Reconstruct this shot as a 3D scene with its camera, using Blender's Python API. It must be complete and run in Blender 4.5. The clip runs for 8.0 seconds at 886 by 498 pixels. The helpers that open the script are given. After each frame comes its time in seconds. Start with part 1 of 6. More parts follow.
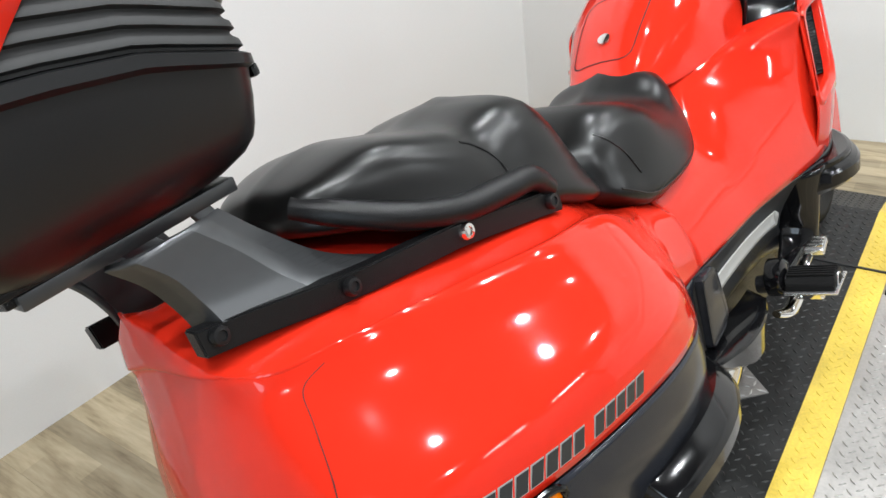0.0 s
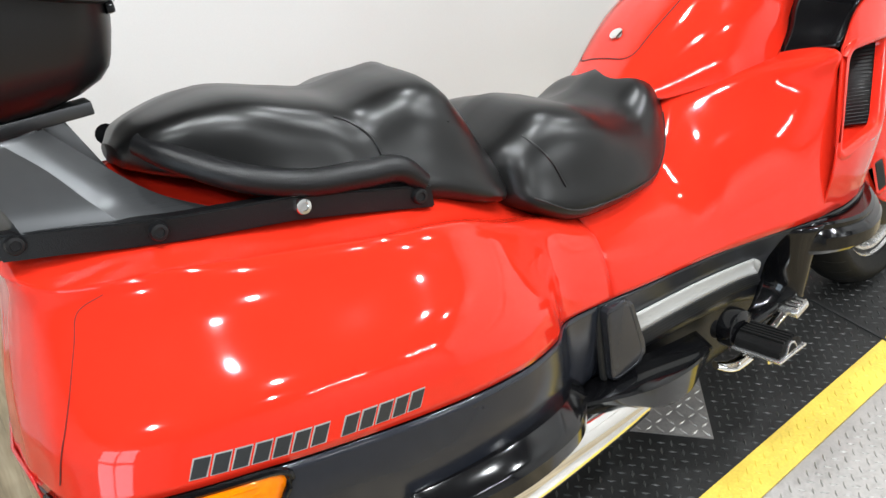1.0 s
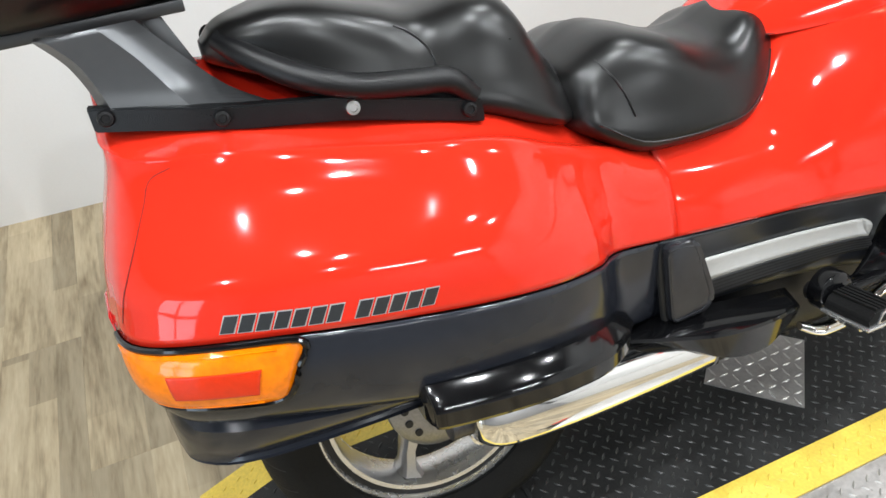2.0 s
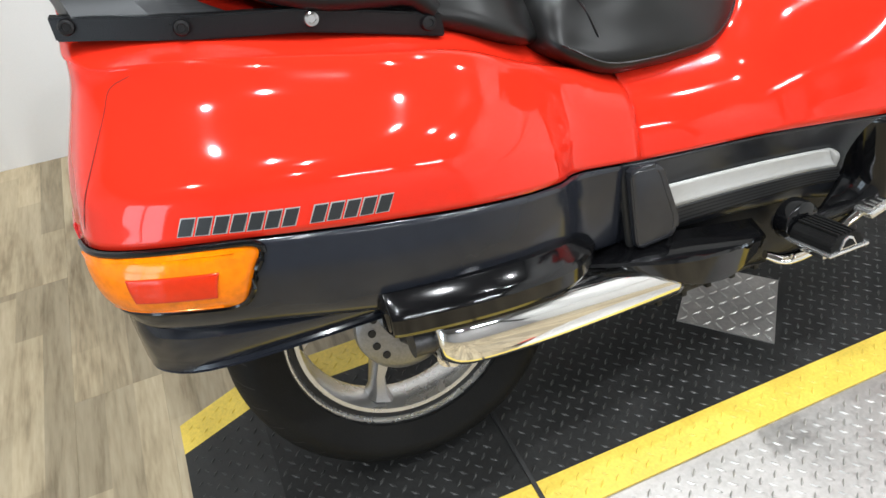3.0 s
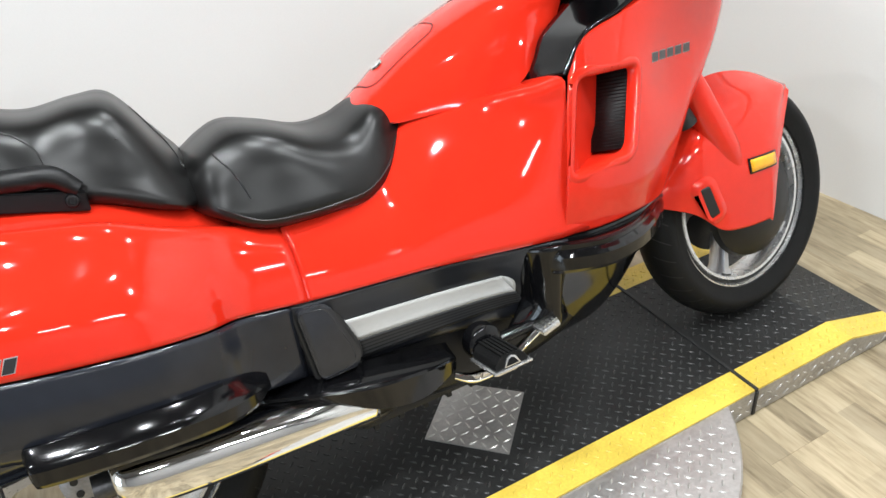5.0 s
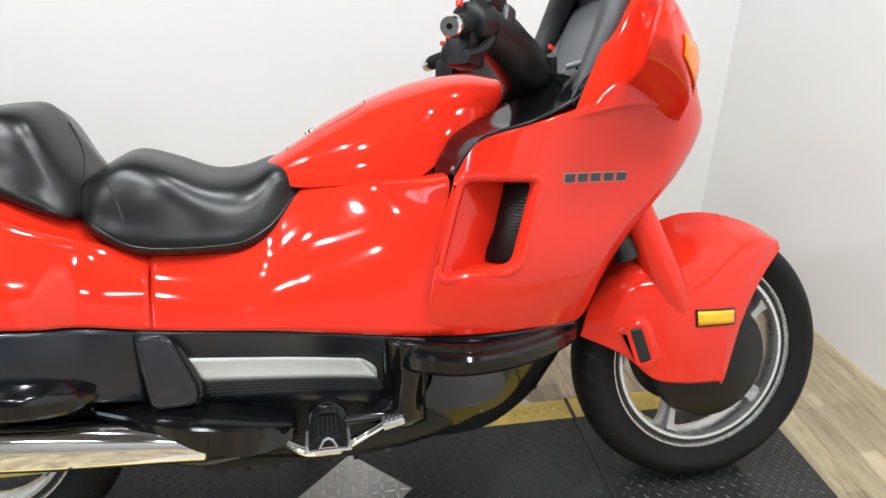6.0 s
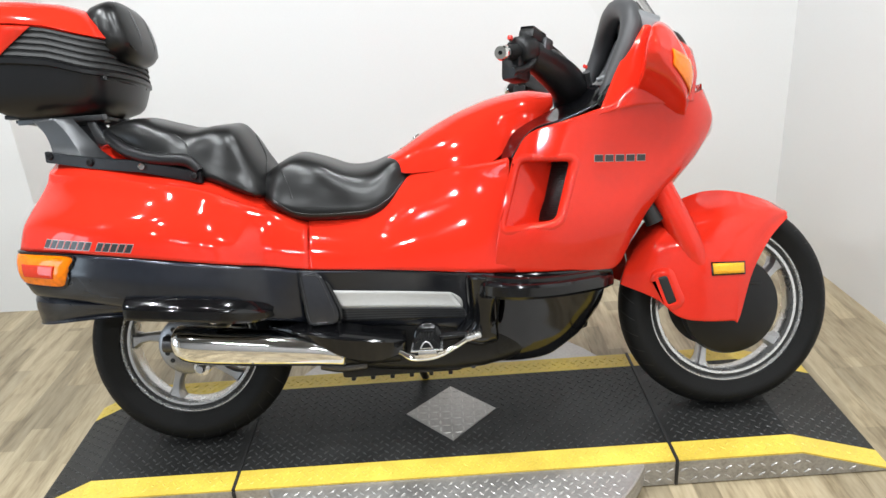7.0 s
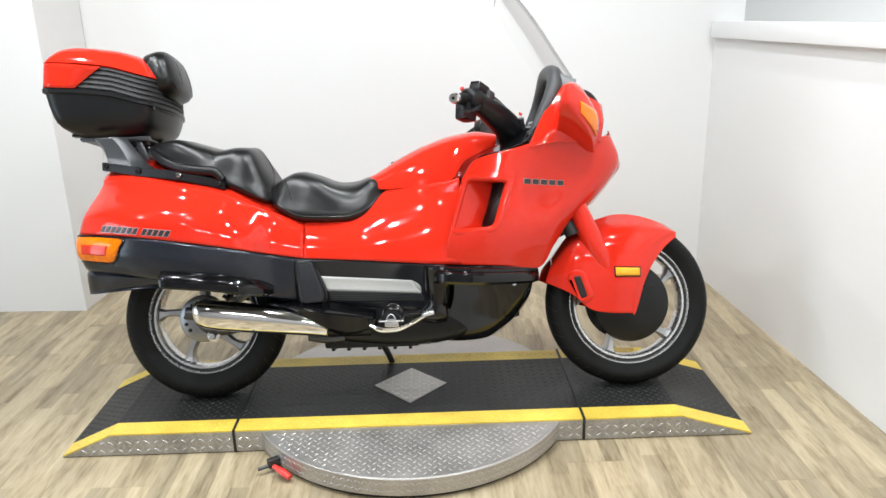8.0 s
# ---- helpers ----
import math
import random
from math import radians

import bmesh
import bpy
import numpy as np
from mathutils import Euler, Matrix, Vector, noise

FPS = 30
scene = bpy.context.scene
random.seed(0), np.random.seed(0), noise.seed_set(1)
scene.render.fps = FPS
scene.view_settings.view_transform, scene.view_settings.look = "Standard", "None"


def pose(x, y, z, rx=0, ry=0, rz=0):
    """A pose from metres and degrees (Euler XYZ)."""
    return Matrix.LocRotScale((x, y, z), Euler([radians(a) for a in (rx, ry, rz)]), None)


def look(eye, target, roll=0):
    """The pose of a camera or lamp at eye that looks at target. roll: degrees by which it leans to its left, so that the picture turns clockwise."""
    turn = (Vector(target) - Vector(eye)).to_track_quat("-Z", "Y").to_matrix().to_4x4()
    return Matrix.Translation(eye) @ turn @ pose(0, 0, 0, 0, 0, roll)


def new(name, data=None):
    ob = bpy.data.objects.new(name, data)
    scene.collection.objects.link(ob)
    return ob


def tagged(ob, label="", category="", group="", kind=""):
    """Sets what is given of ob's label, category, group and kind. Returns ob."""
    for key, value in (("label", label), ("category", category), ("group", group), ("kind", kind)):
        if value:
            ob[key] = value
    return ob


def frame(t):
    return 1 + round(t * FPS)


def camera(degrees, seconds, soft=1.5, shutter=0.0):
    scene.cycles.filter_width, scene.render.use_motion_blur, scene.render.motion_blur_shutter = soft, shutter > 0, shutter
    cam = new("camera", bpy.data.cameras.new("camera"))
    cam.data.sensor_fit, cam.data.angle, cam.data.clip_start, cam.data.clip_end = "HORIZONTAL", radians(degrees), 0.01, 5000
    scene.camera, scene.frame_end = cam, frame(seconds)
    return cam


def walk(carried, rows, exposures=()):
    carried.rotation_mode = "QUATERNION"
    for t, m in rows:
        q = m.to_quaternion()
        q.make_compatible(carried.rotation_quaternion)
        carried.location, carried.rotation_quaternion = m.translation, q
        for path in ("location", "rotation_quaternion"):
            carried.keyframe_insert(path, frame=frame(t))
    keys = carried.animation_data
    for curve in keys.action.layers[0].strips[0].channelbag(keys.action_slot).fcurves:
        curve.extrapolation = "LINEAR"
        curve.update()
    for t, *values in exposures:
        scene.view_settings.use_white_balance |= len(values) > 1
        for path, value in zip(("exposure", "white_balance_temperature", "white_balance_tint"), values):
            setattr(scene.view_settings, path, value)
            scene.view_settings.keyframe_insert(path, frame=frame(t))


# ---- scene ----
from mathutils.bvhtree import BVHTree

cam = camera(61.4, 8.0)
PATH = [
    (0, (-0.623, -0.366, 1.24), (0.7, 0.723, 0.207), -8.6),
    (0.5, (-0.548, -0.56, 1.319), (0.606, 0.691, 0.27), -4.9),
    (1, (-0.351, -0.597, 1.28), (0.637, 0.684, 0.105), -0.7),
    (1.5, (-0.249, -0.613, 1.285), (0.513, 0.806, 0.098), -2.7),
    (2, (-0.234, -0.738, 1.261), (0.305, 0.71, -0.009), -4.9),
    (2.2, (-0.236, -0.783, 1.248), (0.24, 0.634, -0.08), -5.5),
    (3.3, (-0.18, -0.828, 1.198), (0.375, 0.582, -0.107), -4.3),
    (3.5, (-0.16, -0.837, 1.197), (0.457, 0.564, -0.09), -4.3),
    (4, (-0.129, -0.853, 1.21), (0.57, 0.531, -0.053), -3.4),
    (4.5, (-0.024, -0.955, 1.23), (0.776, 0.465, 0.07), -6.6),
    (5, (0.165, -1.083, 1.287), (0.896, 0.426, 0.197), -5.3),
    (5.2, (0.284, -1.104, 1.284), (1.024, 0.452, 0.268), -3.1),
    (6.3, (0.766, -1.378, 1.291), (0.906, 0.432, 0.451), 1.1),
    (6.5, (0.771, -1.492, 1.303), (0.82, 0.356, 0.539), 0.0),
    (7, (0.771, -1.865, 1.333), (0.758, -0.022, 0.556), -4.1),
    (7.5, (0.822, -2.228, 1.328), (0.795, -0.363, 0.606), -2.5),
    (8, (0.835, -2.501, 1.324), (0.87, -0.593, 0.725), -1.4),
]
walk(cam, [(t, look(eye, target, roll)) for t, eye, target, roll in PATH], [(0, -0.18), (0.5, -0.08), (1, 0.0), (8, 0.0)])

# ---- light ----
world = bpy.data.worlds.new("world")
scene.world = world
world.use_nodes = True
world.node_tree.nodes["Background"].inputs[0].default_value = (0.9, 0.95, 1.0, 1)
world.node_tree.nodes["Background"].inputs[1].default_value = 0.05

FLOOR = -0.082            # floor below the platform's deck
CEILING = 2.75
ROOM = pose(2.35, 0.0, 0.0)


def lamp(name, place, turn, size, size_y, watts, shape="RECTANGLE", colour=(0.935, 0.975, 1.0)):
    data = bpy.data.lights.new(name, "AREA")
    data.shape, data.size, data.size_y, data.energy, data.color = shape, size, size_y, watts, colour
    ob = new(name, data)
    ob.matrix_world = ROOM @ pose(*place, *turn)
    return ob


TUBES = [(0.15, -3.3), (1.75, -3.3)]
# spots (-1.7, -0.9), (2.0, -1.5) and (1.3, -0.95) are added fill light
SPOTS = [(-0.45, -0.35), (0.6, -0.35), (1.9, -0.35), (-0.25, -0.85), (-0.85, 0.15), (-1.7, -0.9), (2.0, -1.5), (1.2, 0.4), (-0.6, -1.9), (1.3, -0.95)]
for (x, y), watts in zip(TUBES, (26, 36)):
    lamp("tube_lamp", (x - 2.35, y, CEILING - 0.075), (0, 0, 0), 0.9, 0.05, watts)
for x, y in SPOTS:
    lamp("spot_lamp", (x - 2.35, y, CEILING - 0.016), (0, 0, 0), 0.05, 0.05, 17.5, "DISK")
# daylight in the glazed door
lamp("door_daylight", (-3.345 - 2.35, -1.9, 1.03), (0, -90, 0), 2.1, 1.6, 58, colour=(0.72, 0.86, 1.0))
STEER = 3.0              # the front wheel turns slightly to the left

# ---- materials ----
def material(name, colour, rough=0.5, metal=0.0, coat=0.0, scale=0.0, vary=0.0, bump=0.0, fine=0.0, rough_vary=0.0, extra=None, crease=0.0):
    m = bpy.data.materials.new(name)
    m.use_nodes = True
    n, l = m.node_tree.nodes, m.node_tree.links
    p = n["Principled BSDF"]
    p.inputs["Base Color"].default_value = (*colour, 1)
    p.inputs["Roughness"].default_value = rough
    p.inputs["Metallic"].default_value = metal
    p.inputs["Coat Weight"].default_value = coat
    p.inputs["Coat Roughness"].default_value = 0.04
    if scale:
        tc = n.new("ShaderNodeTexCoord")
        big = n.new("ShaderNodeTexNoise")
        big.inputs["Scale"].default_value = scale
        big.inputs["Detail"].default_value = 4
        l.new(tc.outputs["Object"], big.inputs["Vector"])
        small = n.new("ShaderNodeTexNoise")
        small.inputs["Scale"].default_value = fine or scale * 12
        small.inputs["Detail"].default_value = 3
        l.new(tc.outputs["Object"], small.inputs["Vector"])
        add = n.new("ShaderNodeMath")
        add.operation = "MULTIPLY_ADD"
        add.inputs[1].default_value, add.inputs[2].default_value = 0.5, 0.0
        l.new(small.outputs["Fac"], add.inputs[0])
        both = n.new("ShaderNodeMath")
        both.operation = "MULTIPLY_ADD"
        both.inputs[1].default_value = 0.5
        l.new(big.outputs["Fac"], both.inputs[0])
        l.new(add.outputs[0], both.inputs[2])
        if vary:
            ramp = n.new("ShaderNodeMapRange")
            ramp.inputs["From Min"].default_value, ramp.inputs["From Max"].default_value = 0.3, 0.7
            ramp.inputs["To Min"].default_value, ramp.inputs["To Max"].default_value = 1 - vary, 1 + vary
            l.new(both.outputs[0], ramp.inputs["Value"])
            mix = n.new("ShaderNodeVectorMath")
            mix.operation = "SCALE"
            mix.inputs[0].default_value = colour
            l.new(ramp.outputs[0], mix.inputs["Scale"])
            l.new(mix.outputs[0], p.inputs["Base Color"])
        if rough_vary:
            rr = n.new("ShaderNodeMapRange")
            rr.inputs["From Min"].default_value, rr.inputs["From Max"].default_value = 0.3, 0.7
            rr.inputs["To Min"].default_value, rr.inputs["To Max"].default_value = max(0.02, rough - rough_vary), rough + rough_vary
            l.new(both.outputs[0], rr.inputs["Value"])
            l.new(rr.outputs[0], p.inputs["Roughness"])
        if bump:
            b = n.new("ShaderNodeBump")
            b.inputs["Strength"].default_value, b.inputs["Distance"].default_value = bump, 0.002
            l.new(small.outputs["Fac"], b.inputs["Height"])
            l.new(b.outputs[0], p.inputs["Normal"])
            if crease:
                w = n.new("ShaderNodeBump")
                w.inputs["Strength"].default_value, w.inputs["Distance"].default_value = crease, 0.012
                big.inputs["Distortion"].default_value = 1.2
                l.new(big.outputs["Fac"], w.inputs["Height"])
                l.new(w.outputs[0], b.inputs["Normal"])
    if extra:
        for key, value in extra.items():
            p.inputs[key].default_value = value
    return m


RED = material("red_paint", (0.65, 0.024, 0.010), 0.055, 0.0, 0.0, 3.0, 0.04, 0.0, 60)
GREY = material("graphite_paint", (0.0142, 0.0162, 0.0222), 0.17, 0.0, 0.0, 4.0, 0.15, 0.0, 30)
MIDGREY = material("satin_graphite", (0.0125, 0.0140, 0.0185), 0.30, 0.0, 0.0, 4.0, 0.15, 0.0, 30)
GLOSS = material("gloss_black", (0.0035, 0.0035, 0.004), 0.10, 0.0, 0.0, 5.0, 0.2, 0.0, 60, 0.03)
PLASTIC = material("black_plastic", (0.005, 0.005, 0.0055), 0.33, 0.0, 0.0, 6.0, 0.25, 0.25, 700, 0.08, {"Specular IOR Level": 0.36})
CASE = material("case_plastic", (0.008, 0.0083, 0.009), 0.34, 0.0, 0.0, 6.0, 0.2, 0.02, 600, 0.04, {"Specular IOR Level": 0.36})
VINYL = material("seat_vinyl", (0.0045, 0.0044, 0.0043), 0.31, 0.0, 0.0, 3.2, 0.25, 0.002, 45, 0.01, {"Specular IOR Level": 0.46}, 0.015)
RUBBER = material("tyre_rubber", (0.0105, 0.0105, 0.0105), 0.55, 0.0, 0.0, 8.0, 0.3, 0.3, 300, 0.1, {"Specular IOR Level": 0.12})
CHROME = material("chrome", (0.86, 0.85, 0.83), 0.06, 1.0, 0.0, 7.0, 0.05, 0.0, 60, 0.03)
ALLOY = material("cast_alloy", (0.78, 0.78, 0.78), 0.27, 0.9, 0.0, 9.0, 0.06, 0.0, 30, 0.04)
SPOKE = material("satin_alloy", (0.52, 0.52, 0.53), 0.30, 0.85, 0.0, 9.0, 0.1, 0.0, 300, 0.04)
SATIN = material("satin_black_steel", (0.10, 0.103, 0.107), 0.34, 0.7, 0.0, 4.0, 0.05, 0.0, 60)
DASHGREY = material("grey_dash_plastic", (0.16, 0.165, 0.17), 0.45, 0.0, 0.0, 9.0, 0.1, 0.1, 300, 0.05)
DASHRIM = material("dash_rim_plastic", (0.040, 0.040, 0.042), 0.5, 0.0, 0.0, 9.0, 0.1, 0.05, 300, 0.05)
CASTGREY = material("cast_grey_metal", (0.30, 0.30, 0.31), 0.38, 0.8, 0.0, 12.0, 0.25, 0.2, 200, 0.08)
STEEL = material("dark_steel", (0.10, 0.10, 0.105), 0.4, 0.9, 0.0, 12.0, 0.3, 0.2, 200, 0.1)
SILVER = material("silver_trim", (0.66, 0.66, 0.65), 0.5, 0.0, 0.0, 6.0, 0.05, 0.0, 80, 0.04)
AMBER = material("amber_lens", (0.86, 0.20, 0.001), 0.07, 0.0, 0.0, 22.0, 0.25, 0.12, 90, 0.02)
ORANGE = material("red_orange_lens", (0.66, 0.030, 0.004), 0.08, 0.0, 0.0, 12.0, 0.1, 0.12, 90, 0.02)
LENSRED = material("red_lens", (0.5, 0.012, 0.01), 0.12, 0.0, 0.8, 12.0, 0.1, 0.3, 90, 0.04)
YELLOWREFLECT = material("amber_reflector", (0.9, 0.42, 0.01), 0.2, 0.0, 0.5, 40.0, 0.25, 0.8, 300, 0.05)
FLAP = material("flap_plastic", (0.022, 0.023, 0.027), 0.18, 0.0, 0.0, 8.0, 0.15, 0.0, 60, 0.04)
RIBBED = material("ribbed_plastic", (0.035, 0.036, 0.038), 0.5, 0.0, 0.0, 20.0, 0.2)
DECAL = material("dark_decal", (0.02, 0.022, 0.024), 0.35, 0.0, 0.3, 20.0, 0.2)
DECALEDGE = material("silver_decal", (0.45, 0.45, 0.43), 0.35, 0.3, 0.3, 20.0, 0.1)
SEAM = material("panel_gap", (0.05, 0.004, 0.003), 0.7)
MESHBLACK = material("grille_black", (0.008, 0.008, 0.008), 0.6, 0.0, 0.0, 30.0, 0.3)
DECK = material("black_tread_paint", (0.020, 0.020, 0.0195), 0.42, 0.0, 0.0, 7.0, 0.35, 0.2, 160, 0.08, {"Specular IOR Level": 0.28})
TREADWORN = material("worn_tread_paint", (0.030, 0.030, 0.029), 0.38, 0.1, 0.0, 5.0, 0.7, 0.2, 90, 0.1)
YELLOW = material("yellow_safety_paint", (0.72, 0.52, 0.075), 0.42, 0.0, 0.1, 9.0, 0.2, 0.3, 150, 0.08)
SIDEALU = material("dirty_aluminium_tread", (0.40, 0.385, 0.365), 0.42, 0.6, 0.0, 9.0, 0.35, 0.25, 120, 0.1)
ALUMINIUM = material("aluminium_tread", (0.46, 0.44, 0.42), 0.40, 0.75, 0.0, 6.0, 0.18, 0.25, 120, 0.1)
ALUTREAD = material("aluminium_tread_top", (0.55, 0.535, 0.51), 0.36, 0.75, 0.0, 6.0, 0.1, 0.1, 120, 0.06)
WALL = material("white_wall_paint", (0.75, 0.75, 0.742), 0.55, 0.0, 0.0, 0.7, 0.025, 0.08, 240, 0.06)
CEIL = material("ceiling_paint", (0.10, 0.10, 0.10), 0.7, 0.0, 0.0, 1.0, 0.03, 0.1, 200, 0.05)
NEAR_FILL = material("near_wall_stand_in", (0.30, 0.30, 0.305), 0.6, 0.0, 0.0, 0.7, 0.05, 0.08, 240)
UPPER_SHADE = material("upper_wall_shade", (0.50, 0.50, 0.49), 0.6, 0.0, 0.0, 0.7, 0.04, 0.08, 240)
NEARWALL = material("pale_wall_paint", (0.60, 0.61, 0.62), 0.6, 0.0, 0.0, 0.7, 0.04, 0.08, 240)
REDPLASTIC = material("red_handle_plastic", (0.62, 0.03, 0.02), 0.35, 0.0, 0.2, 14.0, 0.1)
HOSE = material("hose_rubber", (0.012, 0.012, 0.012), 0.6, 0.0, 0.0, 20.0, 0.2)

GLASS = bpy.data.materials.new("clear_acrylic")
GLASS.use_nodes = True
gn, gl = GLASS.node_tree.nodes, GLASS.node_tree.links
gn.clear()
g_out, g_mix, g_clear, g_gloss, g_fres = (gn.new(k) for k in ("ShaderNodeOutputMaterial", "ShaderNodeMixShader", "ShaderNodeBsdfTransparent", "ShaderNodeBsdfGlossy", "ShaderNodeFresnel"))
g_clear.inputs[0].default_value = (0.985, 0.99, 0.985, 1)
g_gloss.inputs["Roughness"].default_value = 0.03
g_fres.inputs[0].default_value = 1.12
gl.new(g_fres.outputs[0], g_mix.inputs[0])
gl.new(g_clear.outputs[0], g_mix.inputs[1])
gl.new(g_gloss.outputs[0], g_mix.inputs[2])
gl.new(g_mix.outputs[0], g_out.inputs[0])


def plank_material():
    m = bpy.data.materials.new("oak_laminate")
    m.use_nodes = True
    n, l = m.node_tree.nodes, m.node_tree.links
    p = n["Principled BSDF"]
    tc, info = n.new("ShaderNodeTexCoord"), n.new("ShaderNodeObjectInfo")
    shift = n.new("ShaderNodeVectorMath")
    shift.operation = "MULTIPLY_ADD"
    shift.inputs[1].default_value = (9.0, 1.1, 1.0)
    rnd = n.new("ShaderNodeVectorMath")
    rnd.operation = "SCALE"
    rnd.inputs[0].default_value = (37.0, 53.0, 11.0)
    l.new(info.outputs["Random"], rnd.inputs["Scale"])
    l.new(tc.outputs["Object"], shift.inputs[0])
    l.new(rnd.outputs[0], shift.inputs[2])
    grain = n.new("ShaderNodeTexNoise")
    grain.inputs["Scale"].default_value, grain.inputs["Detail"].default_value, grain.inputs["Distortion"].default_value = 2.2, 6, 0.8
    l.new(shift.outputs[0], grain.inputs["Vector"])
    fine = n.new("ShaderNodeTexNoise")
    fine.inputs["Scale"].default_value, fine.inputs["Detail"].default_value = 14.0, 4
    l.new(shift.outputs[0], fine.inputs["Vector"])
    ramp = n.new("ShaderNodeValToRGB")
    e = ramp.color_ramp.elements
    e[0].position, e[0].color = 0.30, (0.17, 0.128, 0.072, 1)
    e[1].position, e[1].color = 0.72, (0.50, 0.42, 0.285, 1)
    mid = ramp.color_ramp.elements.new(0.5)
    mid.color = (0.37, 0.30, 0.19, 1)
    mixer = n.new("ShaderNodeMath")
    mixer.operation = "MULTIPLY_ADD"
    mixer.inputs[1].default_value = 0.35
    l.new(fine.outputs["Fac"], mixer.inputs[0])
    part_ = n.new("ShaderNodeMath")
    part_.operation = "MULTIPLY"
    part_.inputs[1].default_value = 0.65
    l.new(grain.outputs["Fac"], part_.inputs[0])
    l.new(part_.outputs[0], mixer.inputs[2])
    l.new(mixer.outputs[0], ramp.inputs["Fac"])
    tone = n.new("ShaderNodeMapRange")
    tone.inputs["To Min"].default_value, tone.inputs["To Max"].default_value = 0.93, 1.08
    l.new(info.outputs["Random"], tone.inputs["Value"])
    scale = n.new("ShaderNodeVectorMath")
    scale.operation = "SCALE"
    # narrow printed staves of different tone within each plank
    cell = n.new("ShaderNodeVectorMath")
    cell.operation = "MULTIPLY_ADD"
    cell.inputs[1].default_value = (1 / 0.0633, 1 / 0.46, 0.0)
    l.new(tc.outputs["Object"], cell.inputs[0])
    jump = n.new("ShaderNodeVectorMath")
    jump.operation = "SCALE"
    jump.inputs[0].default_value = (0.0, 7.3, 90.0)
    l.new(info.outputs["Random"], jump.inputs["Scale"])
    l.new(jump.outputs[0], cell.inputs[2])
    col = n.new("ShaderNodeSeparateXYZ")
    l.new(cell.outputs[0], col.inputs[0])
    flo = n.new("ShaderNodeMath")
    flo.operation = "FLOOR"
    l.new(col.outputs["X"], flo.inputs[0])
    off = n.new("ShaderNodeMath")
    off.operation = "MULTIPLY_ADD"
    off.inputs[1].default_value = 0.37
    l.new(flo.outputs[0], off.inputs[0])
    l.new(col.outputs["Y"], off.inputs[2])
    flo2 = n.new("ShaderNodeMath")
    flo2.operation = "FLOOR"
    l.new(off.outputs[0], flo2.inputs[0])
    join = n.new("ShaderNodeCombineXYZ")
    l.new(flo.outputs[0], join.inputs["X"])
    l.new(flo2.outputs[0], join.inputs["Y"])
    l.new(col.outputs["Z"], join.inputs["Z"])
    white = n.new("ShaderNodeTexWhiteNoise")
    l.new(join.outputs[0], white.inputs["Vector"])
    stave = n.new("ShaderNodeMapRange")
    stave.inputs["To Min"].default_value, stave.inputs["To Max"].default_value = 0.74, 1.20
    l.new(white.outputs["Value"], stave.inputs["Value"])
    both = n.new("ShaderNodeMath")
    both.operation = "MULTIPLY"
    l.new(stave.outputs[0], both.inputs[0])
    l.new(tone.outputs[0], both.inputs[1])
    l.new(ramp.outputs["Color"], scale.inputs[0])
    l.new(both.outputs[0], scale.inputs["Scale"])
    l.new(scale.outputs[0], p.inputs["Base Color"])
    p.inputs["Roughness"].default_value = 0.38
    b = n.new("ShaderNodeBump")
    b.inputs["Strength"].default_value, b.inputs["Distance"].default_value = 0.15, 0.001
    l.new(fine.outputs["Fac"], b.inputs["Height"])
    l.new(b.outputs[0], p.inputs["Normal"])
    return m


PLANK = plank_material()


# ---- builders ----
def mesh_of(bm, name, mat, smooth=True, angle=38):
    bmesh.ops.recalc_face_normals(bm, faces=bm.faces)
    lim = radians(angle)
    for fc in bm.faces:
        fc.smooth = smooth
    if smooth:
        for e in bm.edges:
            if len(e.link_faces) == 2 and e.calc_face_angle(0) > lim:
                e.smooth = False
    me = bpy.data.meshes.new(name)
    bm.to_mesh(me)
    bm.free()
    me.materials.append(mat)
    return me


def part(name, bm, mat, parent, label="", thick=0.0, smooth=True, angle=38):
    """One mesh object under a thing or under a part."""
    ob = new(name, mesh_of(bm, name, mat, smooth, angle))
    ob.parent = parent
    if label:
        ob["label"] = label
    if thick:
        s = ob.modifiers.new("Solidify", "SOLIDIFY")
        s.thickness, s.offset = thick, 0
    return ob


def thing(name, m, label, category, group="", kind=""):
    ob = new(name)
    ob.matrix_world = m
    return tagged(ob, label, category, group, kind)


def solid(name, bm, mat, label, category, m=None, group="", kind="", smooth=True):
    ob = new(name, mesh_of(bm, name, mat, smooth))
    if m is not None:
        ob.matrix_world = m
    return tagged(ob, label, category, group, kind)


def spline(points, per):
    """A smooth run of points through the given ones, per steps for each span."""
    p = np.array(points, float)
    ext = np.vstack([2 * p[0] - p[1], p, 2 * p[-1] - p[-2]])
    out = []
    for i in range(len(p) - 1):
        a, b, c, d = ext[i:i + 4]
        for k in range(per):
            t = k / per
            out.append(0.5 * (2 * b + (c - a) * t + (2 * a - 5 * b + 4 * c - d) * t * t + (3 * b - a - 3 * c + d) * t ** 3))
    out.append(p[-1])
    return np.array(out)


def fine_grid(grid, nu, nv):
    rows = [spline(r, nv) for r in grid]
    cols = [spline([r[j] for r in rows], nu) for j in range(len(rows[0]))]
    return np.array(cols).transpose(1, 0, 2)


